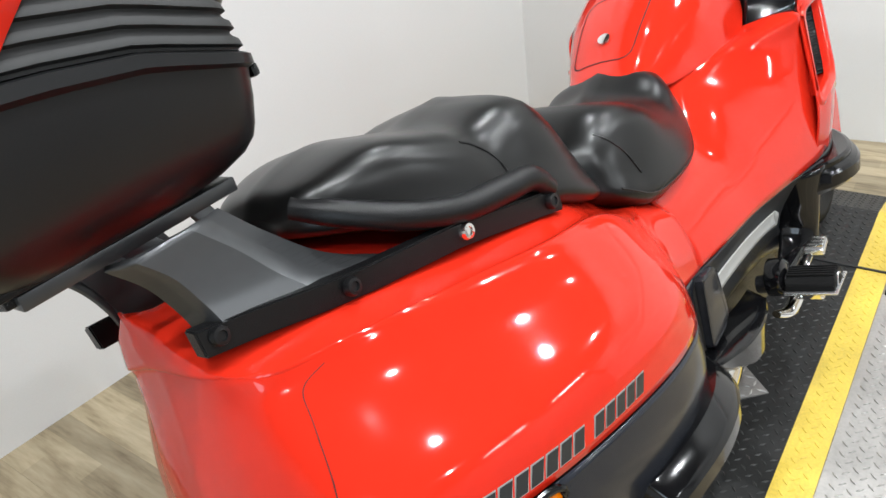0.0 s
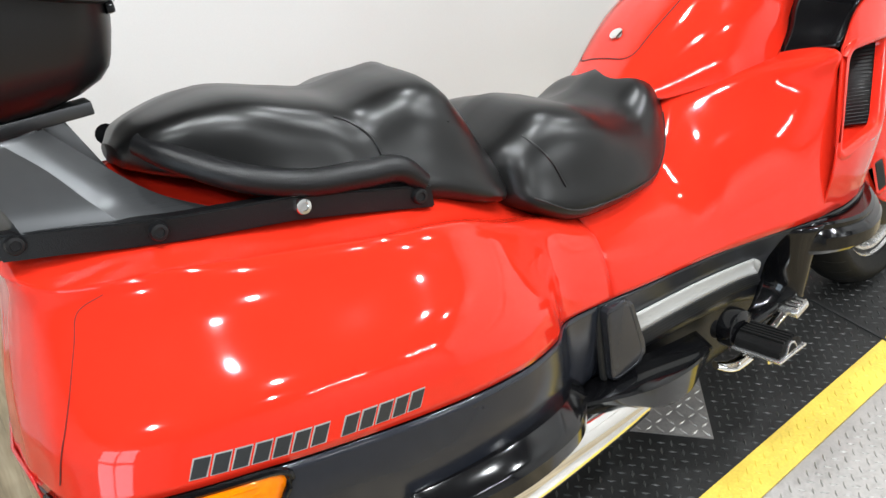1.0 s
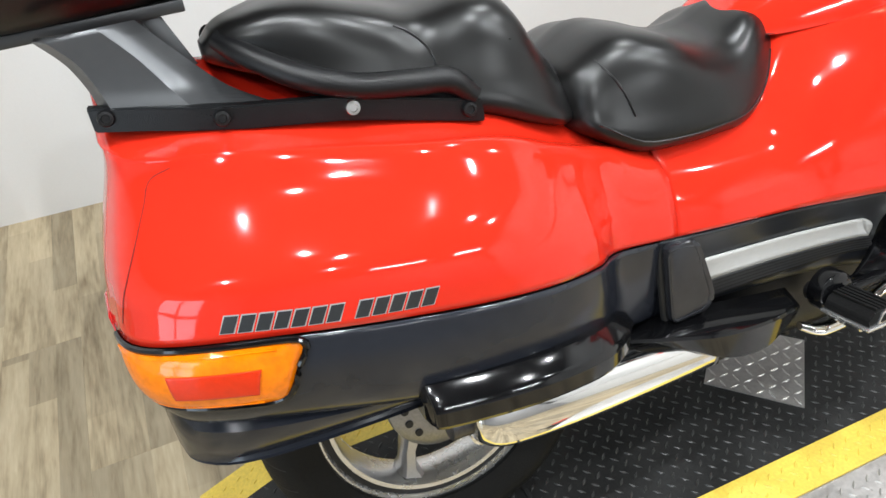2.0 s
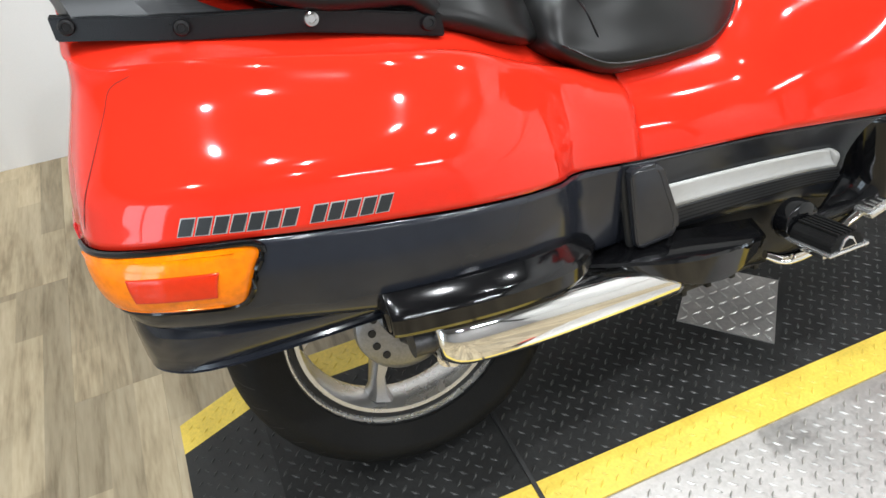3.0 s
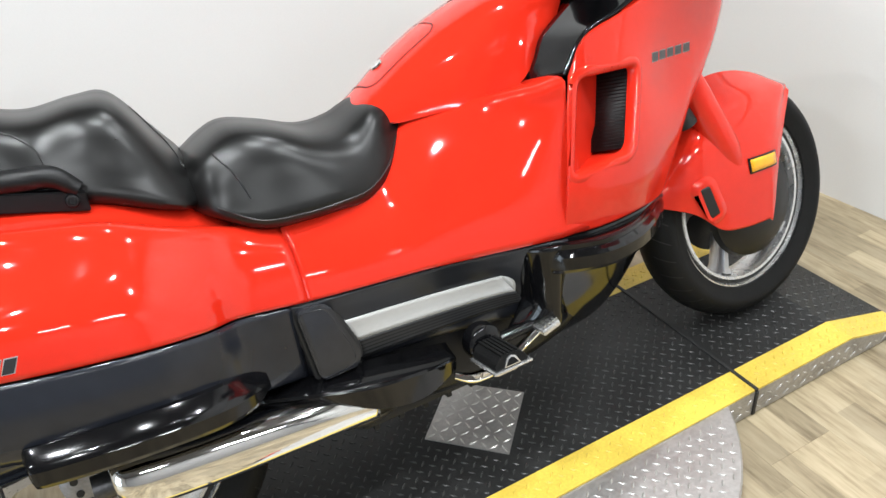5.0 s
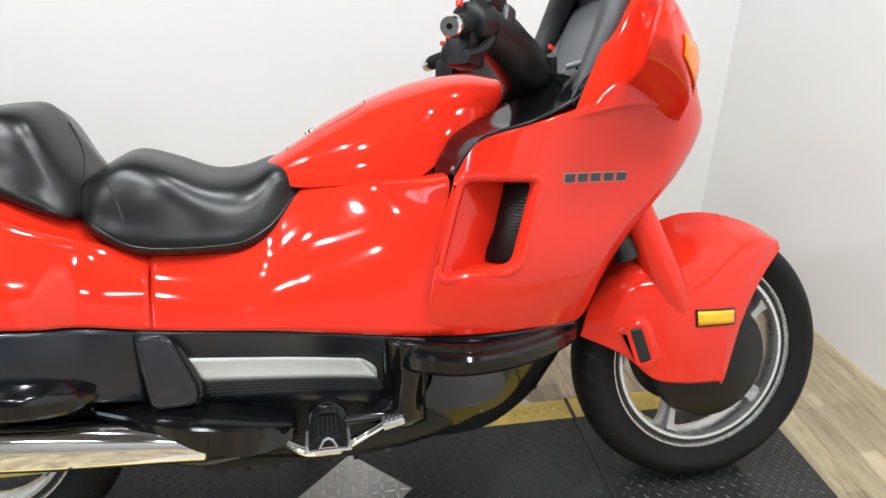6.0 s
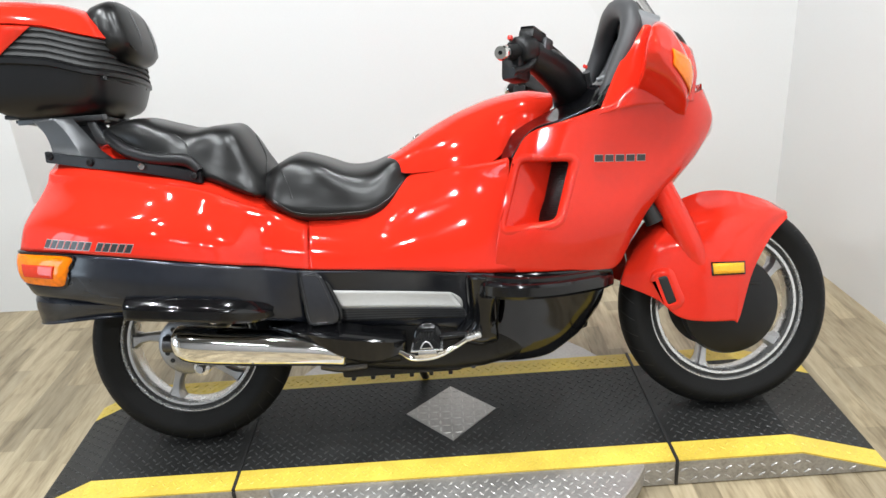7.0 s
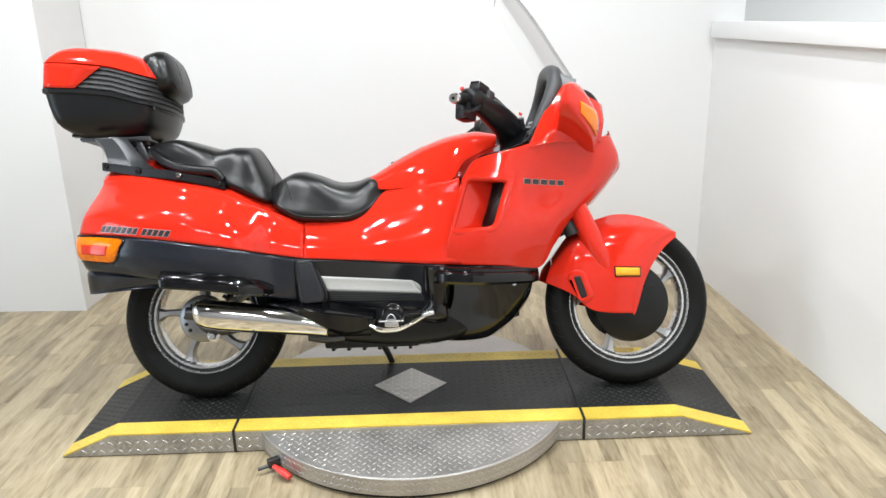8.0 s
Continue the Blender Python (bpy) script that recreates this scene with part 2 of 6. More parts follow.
def surf(grid, nu=6, nv=6, side=0, skip=None, bm=None):
    """A smooth sheet through rows of (x, half width, z). side -1: the right, 1: the left, 0: both."""
    bm = bm or bmesh.new()
    g = fine_grid(grid, nu, nv)
    for s in ((-1, 1) if side == 0 else (side,)):
        vs = [[bm.verts.new((q[0], s * q[1], q[2])) for q in r] for r in g]
        for i in range(len(vs) - 1):
            for j in range(len(vs[0]) - 1):
                quad = (vs[i][j], vs[i][j + 1], vs[i + 1][j + 1], vs[i + 1][j])
                if skip:
                    mid = sum((v.co for v in quad), Vector()) / 4
                    if skip(mid.x, mid.z):
                        continue
                bm.faces.new(quad)
    bmesh.ops.remove_doubles(bm, verts=bm.verts, dist=1e-5)
    bmesh.ops.delete(bm, geom=[v for v in bm.verts if not v.link_faces], context="VERTS")
    return bm


def body(stations, nu=5, nv=5, shift=0.0):
    """A closed, mirrored body through stations (x, [(half width, z) ... from the underside to the top])."""
    grid = [[(x, max(w, 0.0), z) for w, z in [(0.0, ring[0][1]), *ring]] for x, ring in stations]
    bm = cap_holes(surf(grid, nu, nv))
    if shift:
        bmesh.ops.transform(bm, matrix=Matrix.Translation((0, shift, 0)), verts=bm.verts)
    return bm


def cap_holes(bm):
    edges = [e for e in bm.edges if len(e.link_faces) == 1]
    bmesh.ops.holes_fill(bm, edges=edges, sides=0)
    return bm


def box(sx, sy, sz, m=None, bevel=0.0, seg=2, bm=None, taper=None):
    bm = bm or bmesh.new()
    made = bmesh.ops.create_cube(bm, size=1.0)["verts"]
    for v in made:
        v.co = Vector((v.co.x * sx, v.co.y * sy, v.co.z * sz))
        if taper and v.co.z > 0:
            v.co.x *= taper[0]
            v.co.y *= taper[1]
    if bevel:
        es = list({e for v in made for e in v.link_edges})
        made = bmesh.ops.bevel(bm, geom=es, offset=bevel, segments=seg, affect="EDGES", profile=0.6)["verts"]
    if m is not None:
        bmesh.ops.transform(bm, matrix=m, verts=list({v for v in made}) if not bevel else list(bm.verts))
    return bm


def tube(points, radius, seg=10, per=5, flat=1.0, bm=None):
    """A round bar along a smooth line; radius is a number or one for each point; flat squeezes its height."""
    bm = bm or bmesh.new()
    pts = spline(points, per) if len(points) > 2 else np.array(points, float)
    rad = np.full(len(pts), float(radius)) if np.isscalar(radius) else np.interp(np.linspace(0, 1, len(pts)), np.linspace(0, 1, len(radius)), radius)
    rings = []
    for i, p in enumerate(pts):
        d = Vector(pts[min(i + 1, len(pts) - 1)] - pts[max(i - 1, 0)]).normalized()
        ref = Vector((0, 0, 1)) if abs(d.z) < 0.9 else Vector((1, 0, 0))
        a = d.cross(ref).normalized()
        b = a.cross(d)
        rings.append([bm.verts.new(Vector(p) + float(rad[i]) * (a * math.cos(k * math.tau / seg) + b * flat * math.sin(k * math.tau / seg))) for k in range(seg)])
    for r, q in zip(rings, rings[1:]):
        for k in range(seg):
            bm.faces.new((r[k], r[(k + 1) % seg], q[(k + 1) % seg], q[k]))
    bm.faces.new(rings[0])
    bm.faces.new(list(reversed(rings[-1])))
    return bm


def lathe(profile, seg=64, bm=None, closed=False):
    """A body turned round the y axis from (radius, y)."""
    bm = bm or bmesh.new()
    prof = list(profile) + ([profile[0]] if closed else [])
    rings = []
    for r, y in profile:
        rings.append([bm.verts.new((r * math.cos(k * math.tau / seg), y, r * math.sin(k * math.tau / seg))) for k in range(seg)])
    pairs = list(zip(rings, rings[1:])) + ([(rings[-1], rings[0])] if closed else [])
    for a, b in pairs:
        for k in range(seg):
            bm.faces.new((a[k], a[(k + 1) % seg], b[(k + 1) % seg], b[k]))
    bmesh.ops.remove_doubles(bm, verts=bm.verts, dist=1e-6)
    return bm


def plate(outline, y0, y1, bevel=0.0, bm=None):
    """A flat plate from an outline of (x, z), between two y."""
    bm = bm or bmesh.new()
    a = [bm.verts.new((x, y0, z)) for x, z in outline]
    b = [bm.verts.new((x, y1, z)) for x, z in outline]
    n = len(outline)
    fs = [bm.faces.new(a), bm.faces.new(list(reversed(b)))]
    for i in range(n):
        fs.append(bm.faces.new((a[i], a[(i + 1) % n], b[(i + 1) % n], b[i])))
    if bevel:
        es = [e for e in {e for fc in fs for e in fc.edges}]
        bmesh.ops.bevel(bm, geom=es, offset=bevel, segments=2, affect="EDGES", profile=0.6)
    return bm


def hull(points, bevel=0.0, seg=3):
    bm = bmesh.new()
    for p in points:
        bm.verts.new(p)
    out = bmesh.ops.convex_hull(bm, input=bm.verts)
    bmesh.ops.delete(bm, geom=[v for v in bm.verts if not v.link_faces], context="VERTS")
    bmesh.ops.dissolve_limit(bm, angle_limit=0.02, verts=bm.verts, edges=bm.edges)
    if bevel:
        bmesh.ops.bevel(bm, geom=list(bm.edges), offset=bevel, segments=seg, affect="EDGES", profile=0.5)
    return bm


def rounded(points, radius, steps=5):
    """The outline of (x, z) with rounded corners."""
    out, n = [], len(points)
    for i, p in enumerate(points):
        p, a, b = Vector(p), Vector(points[i - 1]), Vector(points[(i + 1) % n])
        r = min(radius, (a - p).length * 0.45, (b - p).length * 0.45)
        s, e = p + (a - p).normalized() * r, p + (b - p).normalized() * r
        for k in range(steps + 1):
            t = k / steps
            out.append(tuple(s * (1 - t) ** 2 + p * 2 * t * (1 - t) + e * t * t))
    return out


def inside(x, z, poly):
    hit = False
    for i in range(len(poly)):
        (x1, z1), (x2, z2) = poly[i - 1], poly[i]
        if (z1 > z) != (z2 > z) and x < (x2 - x1) * (z - z1) / (z2 - z1) + x1:
            hit = not hit
    return hit


def tree_of(grid, nu=6, nv=6):
    bm = surf(grid, nu, nv, -1)
    t = BVHTree.FromBMesh(bm)
    bm.free()
    return t


def on_skin(tree, x, z, lift=0.0):
    """The place on the right-hand skin at (x, z), lifted off it."""
    place, normal, _, _ = tree.ray_cast(Vector((x, -1.0, z)), Vector((0, 1, 0)))
    if place is None:
        place, normal, _, _ = tree.find_nearest(Vector((x, -0.3, z)))
    if normal.y > 0:
        normal = -normal
    return place + normal * lift


def ribbon(tree, path, width, lift=0.0008, per=8):
    """A thin strip that lies on the skin along a path of (x, z)."""
    bm = bmesh.new()
    pts = spline(path, per) if len(path) > 2 else np.linspace(path[0], path[1], 12)
    last = None
    for i, p in enumerate(pts):
        d = pts[min(i + 1, len(pts) - 1)] - pts[max(i - 1, 0)]
        d = d / (np.hypot(*d) or 1)
        n = np.array((-d[1], d[0])) * width / 2
        pair = [bm.verts.new(on_skin(tree, *(p + n), lift)), bm.verts.new(on_skin(tree, *(p - n), lift))]
        if last:
            bm.faces.new((last[0], last[1], pair[1], pair[0]))
        last = pair
    return bm


def patch(tree, quad, nu, nv, lift, bm=None):
    """A patch of skin inside the quad of (x, z) corners, lifted off it."""
    bm = bm or bmesh.new()
    a, b, c, d = [np.array(q, float) for q in quad]
    vs = [[bm.verts.new(on_skin(tree, *((a * (1 - s) + b * s) * (1 - t) + (d * (1 - s) + c * s) * t), lift)) for s in np.linspace(0, 1, nu + 1)] for t in np.linspace(0, 1, nv + 1)]
    for i in range(nv):
        for j in range(nu):
            bm.faces.new((vs[i][j], vs[i][j + 1], vs[i + 1][j + 1], vs[i + 1][j]))
    return bm


def loft(rings, nu=5, nv=5, closed=True):
    """A smooth skin through rings of alike points, each ring closed on itself; the ends are capped."""
    bm = bmesh.new()
    rows = []
    for r in rings:
        if closed:
            k = len(r)
            wrap = spline([r[-2], r[-1], *r, r[0], r[1]], nv)
            rows.append(wrap[2 * nv:(2 + k) * nv])
        else:
            rows.append(spline(r, nv))
    cols = np.array([spline([r[j] for r in rows], nu) for j in range(len(rows[0]))]).transpose(1, 0, 2)
    vs = [[bm.verts.new(p) for p in r] for r in cols]
    n = len(vs[0])
    for a, b in zip(vs, vs[1:]):
        for i in range(n if closed else n - 1):
            bm.faces.new((a[i], a[(i + 1) % n], b[(i + 1) % n], b[i]))
    if closed:
        bm.faces.new(vs[0])
        bm.faces.new(vs[-1])
    return bm


def collar(tree, outline, steps):
    """A moulded rim round an opening: steps of (outward offset, lift off the skin)."""
    bm = bmesh.new()
    n = len(outline)
    pts = [np.array(p, float) for p in outline]
    area = sum(pts[i][0] * pts[(i + 1) % n][1] - pts[(i + 1) % n][0] * pts[i][1] for i in range(n))
    rings = []
    for off, lift in steps:
        ring = []
        for i, p in enumerate(pts):
            d = pts[(i + 1) % n] - pts[i - 1]
            d = d / (np.hypot(*d) or 1)
            out = np.array((d[1], -d[0])) * (1 if area > 0 else -1)
            ring.append(bm.verts.new(on_skin(tree, *(p + out * off), lift)))
        rings.append(ring)
    for a, b in zip(rings, rings[1:]):
        for i in range(n):
            bm.faces.new((a[i], a[(i + 1) % n], b[(i + 1) % n], b[i]))
    return bm


# ---- the room ----
def slab(name, a, b, z0, z1, thick, mat, label, category, out):
    """An upright wall from a to b in plan, thick towards out."""
    d = (Vector(b) - Vector(a)).normalized()
    n = Vector((-d.y, d.x)) * out * thick
    bm = bmesh.new()
    low = [Vector(a), Vector(b), Vector(b) + n, Vector(a) + n]
    v0 = [bm.verts.new((p.x, p.y, z0)) for p in low]
    v1 = [bm.verts.new((p.x, p.y, z1)) for p in low]
    bm.faces.new(v0)
    bm.faces.new(v1)
    for i in range(4):
        bm.faces.new((v0[i], v0[(i + 1) % 4], v1[(i + 1) % 4], v1[i]))
    return solid(name, bm, mat, label, category, kind="structure", smooth=False)


slab("wall_back", (-3.3, 1.678), (2.90, 1.353), FLOOR, CEILING, 0.12, WALL, "plain white painted wall behind the motorcycle", "wall", 1)
slab("wall_front", (2.306, 1.384), (2.55, -4.2), FLOOR, 1.26, 0.14, WALL, "plain white painted wall ahead of the front wheel", "wall", 1)
# the grey colour carries the shade over the ledge
slab("wall_upper", (2.446, 1.39), (2.69, -4.194), 1.26, CEILING, 0.12, UPPER_SHADE, "upper wall set back behind a ledge, its shade put in as grey", "wall", 1)
# unseen stand-in for the dim open side; its grey sets the bike's reflections
slab("wall_near", (2.55, -4.2), (-3.3, -4.2), FLOOR, CEILING, 0.12, NEAR_FILL, "unseen grey wall added to close the room and dim reflections", "wall", 1)
DOOR_Y0, DOOR_Y1, DOOR_TOP = -2.75, -1.05, 2.15
bm = bmesh.new()
for y0, y1, z0, z1 in ((-4.2, DOOR_Y0, FLOOR, CEILING), (DOOR_Y1, 1.678, FLOOR, CEILING), (DOOR_Y0, DOOR_Y1, DOOR_TOP, CEILING)):
    box(0.12, y1 - y0, z1 - z0, Matrix.Translation((-3.36, (y0 + y1) / 2, (z0 + z1) / 2)), bm=bm)
solid("wall_rear", bm, NEARWALL, "plain pale wall with a glazed door", "wall", kind="structure", smooth=False)
door = thing("door_1", pose(-3.33, 0, 0), "glazed white double door letting in daylight", "door", kind="structure")
for y in (DOOR_Y0 + 0.04, (DOOR_Y0 + DOOR_Y1) / 2, DOOR_Y1 - 0.04):
    part("stile", box(0.05, 0.08, DOOR_TOP - FLOOR - 0.02, pose(0, y, (DOOR_TOP + FLOOR) / 2), 0.004), NEARWALL, door)
for z in (FLOOR + 0.13, 1.02, DOOR_TOP - 0.06):
    for y0, y1 in ((DOOR_Y0 + 0.08, (DOOR_Y0 + DOOR_Y1) / 2 - 0.04), ((DOOR_Y0 + DOOR_Y1) / 2 + 0.04, DOOR_Y1 - 0.08)):
        part("rail", box(0.046, y1 - y0, 0.10, pose(0, (y0 + y1) / 2, z), 0.004), NEARWALL, door)
for z0, z1 in ((FLOOR + 0.18, 0.97), (1.07, DOOR_TOP - 0.11)):
    for y0, y1 in ((DOOR_Y0 + 0.08, (DOOR_Y0 + DOOR_Y1) / 2 - 0.04), ((DOOR_Y0 + DOOR_Y1) / 2 + 0.04, DOOR_Y1 - 0.08)):
        part("pane", box(0.006, y1 - y0, z1 - z0, pose(0, (y0 + y1) / 2, (z0 + z1) / 2)), GLASS, door, "clear glass").visible_shadow = False

bm = bmesh.new()
for z0, z1 in ((FLOOR, CEILING),):
    ring = [(-3.3, 1.215), (-0.935, 1.105), (-0.915, 1.545), (-3.3, 1.67)]
    lo = [bm.verts.new((x, y, z0)) for x, y in ring]
    hi = [bm.verts.new((x, y, z1)) for x, y in ring]
    bm.faces.new(lo)
    bm.faces.new(hi)
    edges = []
    for i in range(4):
        fc = bm.faces.new((lo[i], lo[(i + 1) % 4], hi[(i + 1) % 4], hi[i]))
bmesh.ops.bevel(bm, geom=[e for e in bm.edges if abs(e.verts[0].co.x - e.verts[1].co.x) < 1e-6 and e.verts[0].co.x > -0.94 and abs(e.verts[0].co.z - e.verts[1].co.z) > 1 and e.verts[0].co.y < 1.2], offset=0.002, segments=2, affect="EDGES")
solid("wall_pier", bm, WALL, "white painted projecting wall with a square corner", "wall", kind="structure", smooth=False)

# raised ledge along the front wall, above the bike
bm = box(0.05, 5.4, 0.080, Matrix.Translation((2.414, -1.35, 1.224)) @ pose(0, 0, 0, 0, 0, 2.5), 0.005)
solid("trim", bm, WALL, "white painted ledge along the wall", "ledge", kind="structure")

bm = box(6.6, 6.4, 0.1, Matrix.Translation((-0.2, -1.3, CEILING + 0.05)))
solid("ceiling", bm, CEIL, "plain dark ceiling with round downlights and tube lights", "ceiling", kind="structure", smooth=False)

# ceiling lamps
for x, y in TUBES:
    holder = thing("tube_light", pose(x, y, CEILING), "white ceiling tube light, switched on", "ceiling light", "tube lights")
    part("housing", box(1.28, 0.10, 0.04, Matrix.Translation((0, 0, -0.021)), 0.008), CEIL, holder)
    for s in (-1, 1):
        part("end_cap", box(0.03, 0.07, 0.03, Matrix.Translation((s * 0.615, 0, -0.057)), 0.006), PLASTIC, holder)
for x, y in SPOTS:
    holder = thing("downlight", pose(x, y, CEILING), "round white recessed ceiling downlight, one of a set partly added as fill", "ceiling light", "downlights")
    part("rim", lathe([(0.045, 0.0), (0.062, 0.0), (0.066, 0.008), (0.048, 0.012)], 28, closed=True), CEIL, holder).rotation_euler = (radians(-90), 0, 0)

# ---- the turntable and its platform ----
X0, X1, X2, X3, X4, X5 = -0.431, -0.262, 0.153, 1.343, 1.678, 1.925    # tip, break, joint, joint, break, tip
Y0, Y1 = -0.262, 0.287           # near and far edge of the deck
STRIPE = 0.076


def deck_z(x):
    if x < X1:
        return FLOOR + 0.008 + (x - X0) / (X1 - X0) * (-FLOOR - 0.008)
    if x > X4:
        return FLOOR + 0.008 + (X5 - x) / (X5 - X4) * (-FLOOR - 0.008)
    return 0.0


def deck_strip(xs, y0, y1, lift=0.0, depth=0.006):
    bm = bmesh.new()
    rows = []
    for x in xs:
        z = deck_z(x) + lift
        rows.append([bm.verts.new((x, y0, z)), bm.verts.new((x, y1, z)), bm.verts.new((x, y1, z - depth)), bm.verts.new((x, y0, z - depth))])
    for a, b in zip(rows, rows[1:]):
        for i in range(4):
            bm.faces.new((a[i], a[(i + 1) % 4], b[(i + 1) % 4], b[i]))
    bm.faces.new(rows[0])
    bm.faces.new(rows[-1])
    return bm


def lozenges(spots, along, length=0.023, width=0.0068, high=0.0020):
    """Raised tread marks: low pointed bars, at (x, y, z) places, each turned by its angle."""
    verts, faces = [], []
    for (x, y, z), a in zip(spots, along):
        c, s = math.cos(a), math.sin(a)
        base = len(verts)
        for u, v, w in ((-0.5, 0, 0), (0, -0.5, 0), (0.5, 0, 0), (0, 0.5, 0), (-0.28, 0, 1), (0.28, 0, 1)):
            u, v = u * length, v * width
            verts.append((x + u * c - v * s, y + u * s + v * c, z + w * high))
        faces += [tuple(base + i for i in q) for q in ((0, 1, 4), (1, 5, 4), (1, 2, 5), (2, 3, 5), (3, 4, 5), (3, 0, 4))]
    return verts, faces


def raw(name, verts, faces, mat, parent, label="", kind=""):
    me = bpy.data.meshes.new(name)
    me.from_pydata(verts, [], faces)
    me.materials.append(mat)
    ob = new(name, me)
    ob.parent = parent
    return tagged(ob, label, "", "", kind)


def tread(x0, x1, y0, y1, lift, pitch=0.0222, keep=None):
    """A weave of bars, laid at 45 degrees to the platform."""
    spots, along = [], []
    span = int((x1 - x0 + y1 - y0) / pitch) + 2
    xm, ym, r = (x0 + x1) / 2, (y0 + y1) / 2, math.sqrt(0.5)
    for i in range(-span, span):
        for j in range(-span, span):
            x, y = xm + (i - j) * pitch * r, ym + (i + j) * pitch * r
            if not (x0 + 0.006 < x < x1 - 0.006 and y0 + 0.006 < y < y1 - 0.006) or keep and not keep(x, y):
                continue
            spots.append((x, y, deck_z(x) + lift))
            along.append((math.pi / 4 if (i + j) % 2 else -math.pi / 4) + random.uniform(-0.04, 0.04))
    return lozenges(spots, along, 0.0195, 0.0062, 0.0017)


platform = thing("display_platform", pose(0, 0, 0), "black tread plate platform with yellow edges under the motorcycle", "platform")
DIAMOND = ((0.749, -0.115), (0.883, 0.026), (0.749, 0.160), (0.612, 0.026))
for name, x0, x1 in (("rear_deck", X0, X2), ("middle_deck", X2, X3), ("front_deck", X3, X5)):
    a, b = x0 + (0.003 if x0 in (X2, X3) else 0), x1 - (0.003 if x1 in (X2, X3) else 0)
    xs = [a] + [x for x in (X1, X4) if a < x < b] + [b]
    deck = part(name, deck_strip(xs, Y0 + STRIPE, Y1 - STRIPE), DECK, platform, "scuffed black checker plate", smooth=False)
    raw("tread_pattern", *tread(a + 0.004, b - 0.004, Y0 + STRIPE + 0.004, Y1 - STRIPE - 0.004, 0.0, keep=lambda x, y: abs(x - 0.7475) / 0.14 + abs(y - 0.0225) / 0.142 > 1.0), TREADWORN, deck, "worn raised tread bars", "stuff")
    for y0, y1 in ((Y0, Y0 + STRIPE), (Y1 - STRIPE, Y1)):
        band = part("yellow_stripe", deck_strip(xs, y0, y1, 0.0005), YELLOW, platform, "yellow painted checker plate edge", smooth=False)
        raw("tread_pattern", *tread(a + 0.004, b - 0.004, y0 + 0.002, y1 - 0.002, 0.0005), YELLOW, band, "", "stuff")
    for y in (Y0, Y1):
        s = -1 if y == Y0 else 1
        skirt = bmesh.new()
        top = [skirt.verts.new((x, y + s * 0.0015, deck_z(x) - 0.004)) for x in xs]
        low = [skirt.verts.new((x, y + s * 0.0015, FLOOR + 0.004)) for x in xs]
        top2 = [skirt.verts.new((x, y - s * 0.004, deck_z(x) - 0.007)) for x in xs]
        low2 = [skirt.verts.new((x, y - s * 0.004, FLOOR + 0.004)) for x in xs]
        for k in range(len(xs) - 1):
            for p, q in ((top, low), (low, low2), (low2, top2), (top2, top)):
                skirt.faces.new((p[k], p[k + 1], q[k + 1], q[k]))
        for k in (0, -1):
            skirt.faces.new((top[k], low[k], low2[k], top2[k]))
        side = part("side_plate", skirt, SIDEALU, platform, "bare aluminium tread plate side", smooth=False)
        spots, along = [], []
        n = int((b - a) / 0.03)
        for i in range(n):
            x = a + (i + 0.5) * (b - a) / n
            for j in range(2):
                z = FLOOR + 0.02 + 0.03 * j
                if z < deck_z(x) - 0.018:
                    spots.append((x, z, 0.0))
                    along.append(0.6 if (i + j) % 2 else -0.6)
        if y == Y0 and spots:
            vs, fs = lozenges(spots, along, 0.022)
            raw("tread_pattern", [(x, y - 0.0015 - w, z) for x, z, w in vs], fs, ALUTREAD, side, "", "stuff")
# dark gaskets in the joints
for x in (X2, X3):
    part("joint_strip", box(0.009, Y1 - Y0 + 0.006, 0.012, Matrix.Translation((x, (Y0 + Y1) / 2, -0.002)), 0.002), HOSE, platform, "black rubber joint strip")
    part("joint_strip", box(0.009, 0.006, -FLOOR - 0.008, Matrix.Translation((x, Y0 - 0.003, FLOOR / 2)), 0.002), HOSE, platform, "black rubber joint strip")
bm = bmesh.new()
a = [bm.verts.new((x, y, 0.0002)) for x, y in DIAMOND]
b = [bm.verts.new((x, y, 0.0032)) for x, y in DIAMOND]
bm.faces.new(a)
bm.faces.new(b)
for i in range(4):
    bm.faces.new((a[i], a[(i + 1) % 4], b[(i + 1) % 4], b[i]))
dia = part("diamond_plate", bm, ALUMINIUM, platform, "bare aluminium diamond shaped tread plate", smooth=False)
spots, along = [], []
for i in range(8):
    for j in range(8):
        u, v = (i + 0.5) / 8, (j + 0.5) / 8
        p = (1 - u) * (1 - v) * np.array(DIAMOND[0]) + u * (1 - v) * np.array(DIAMOND[1]) + u * v * np.array(DIAMOND[2]) + (1 - u) * v * np.array(DIAMOND[3])
        spots.append((*p, 0.0032))
        along.append(0.0 if (i + j) % 2 else math.pi / 2)
raw("tread_pattern", *lozenges(spots, along, 0.024), ALUTREAD, dia, "", "stuff")
for x, y in DIAMOND:
    c = 0.9
    part("rivet", lathe([(0.0, -0.0012), (0.003, -0.001), (0.0045, 0.0)], 12), ALUTREAD, dia).matrix_local = Matrix.Translation((0.7475 + (x - 0.7475) * c, 0.0225 + (y - 0.0225) * c, 0.0034)) @ pose(0, 0, 0, 90)

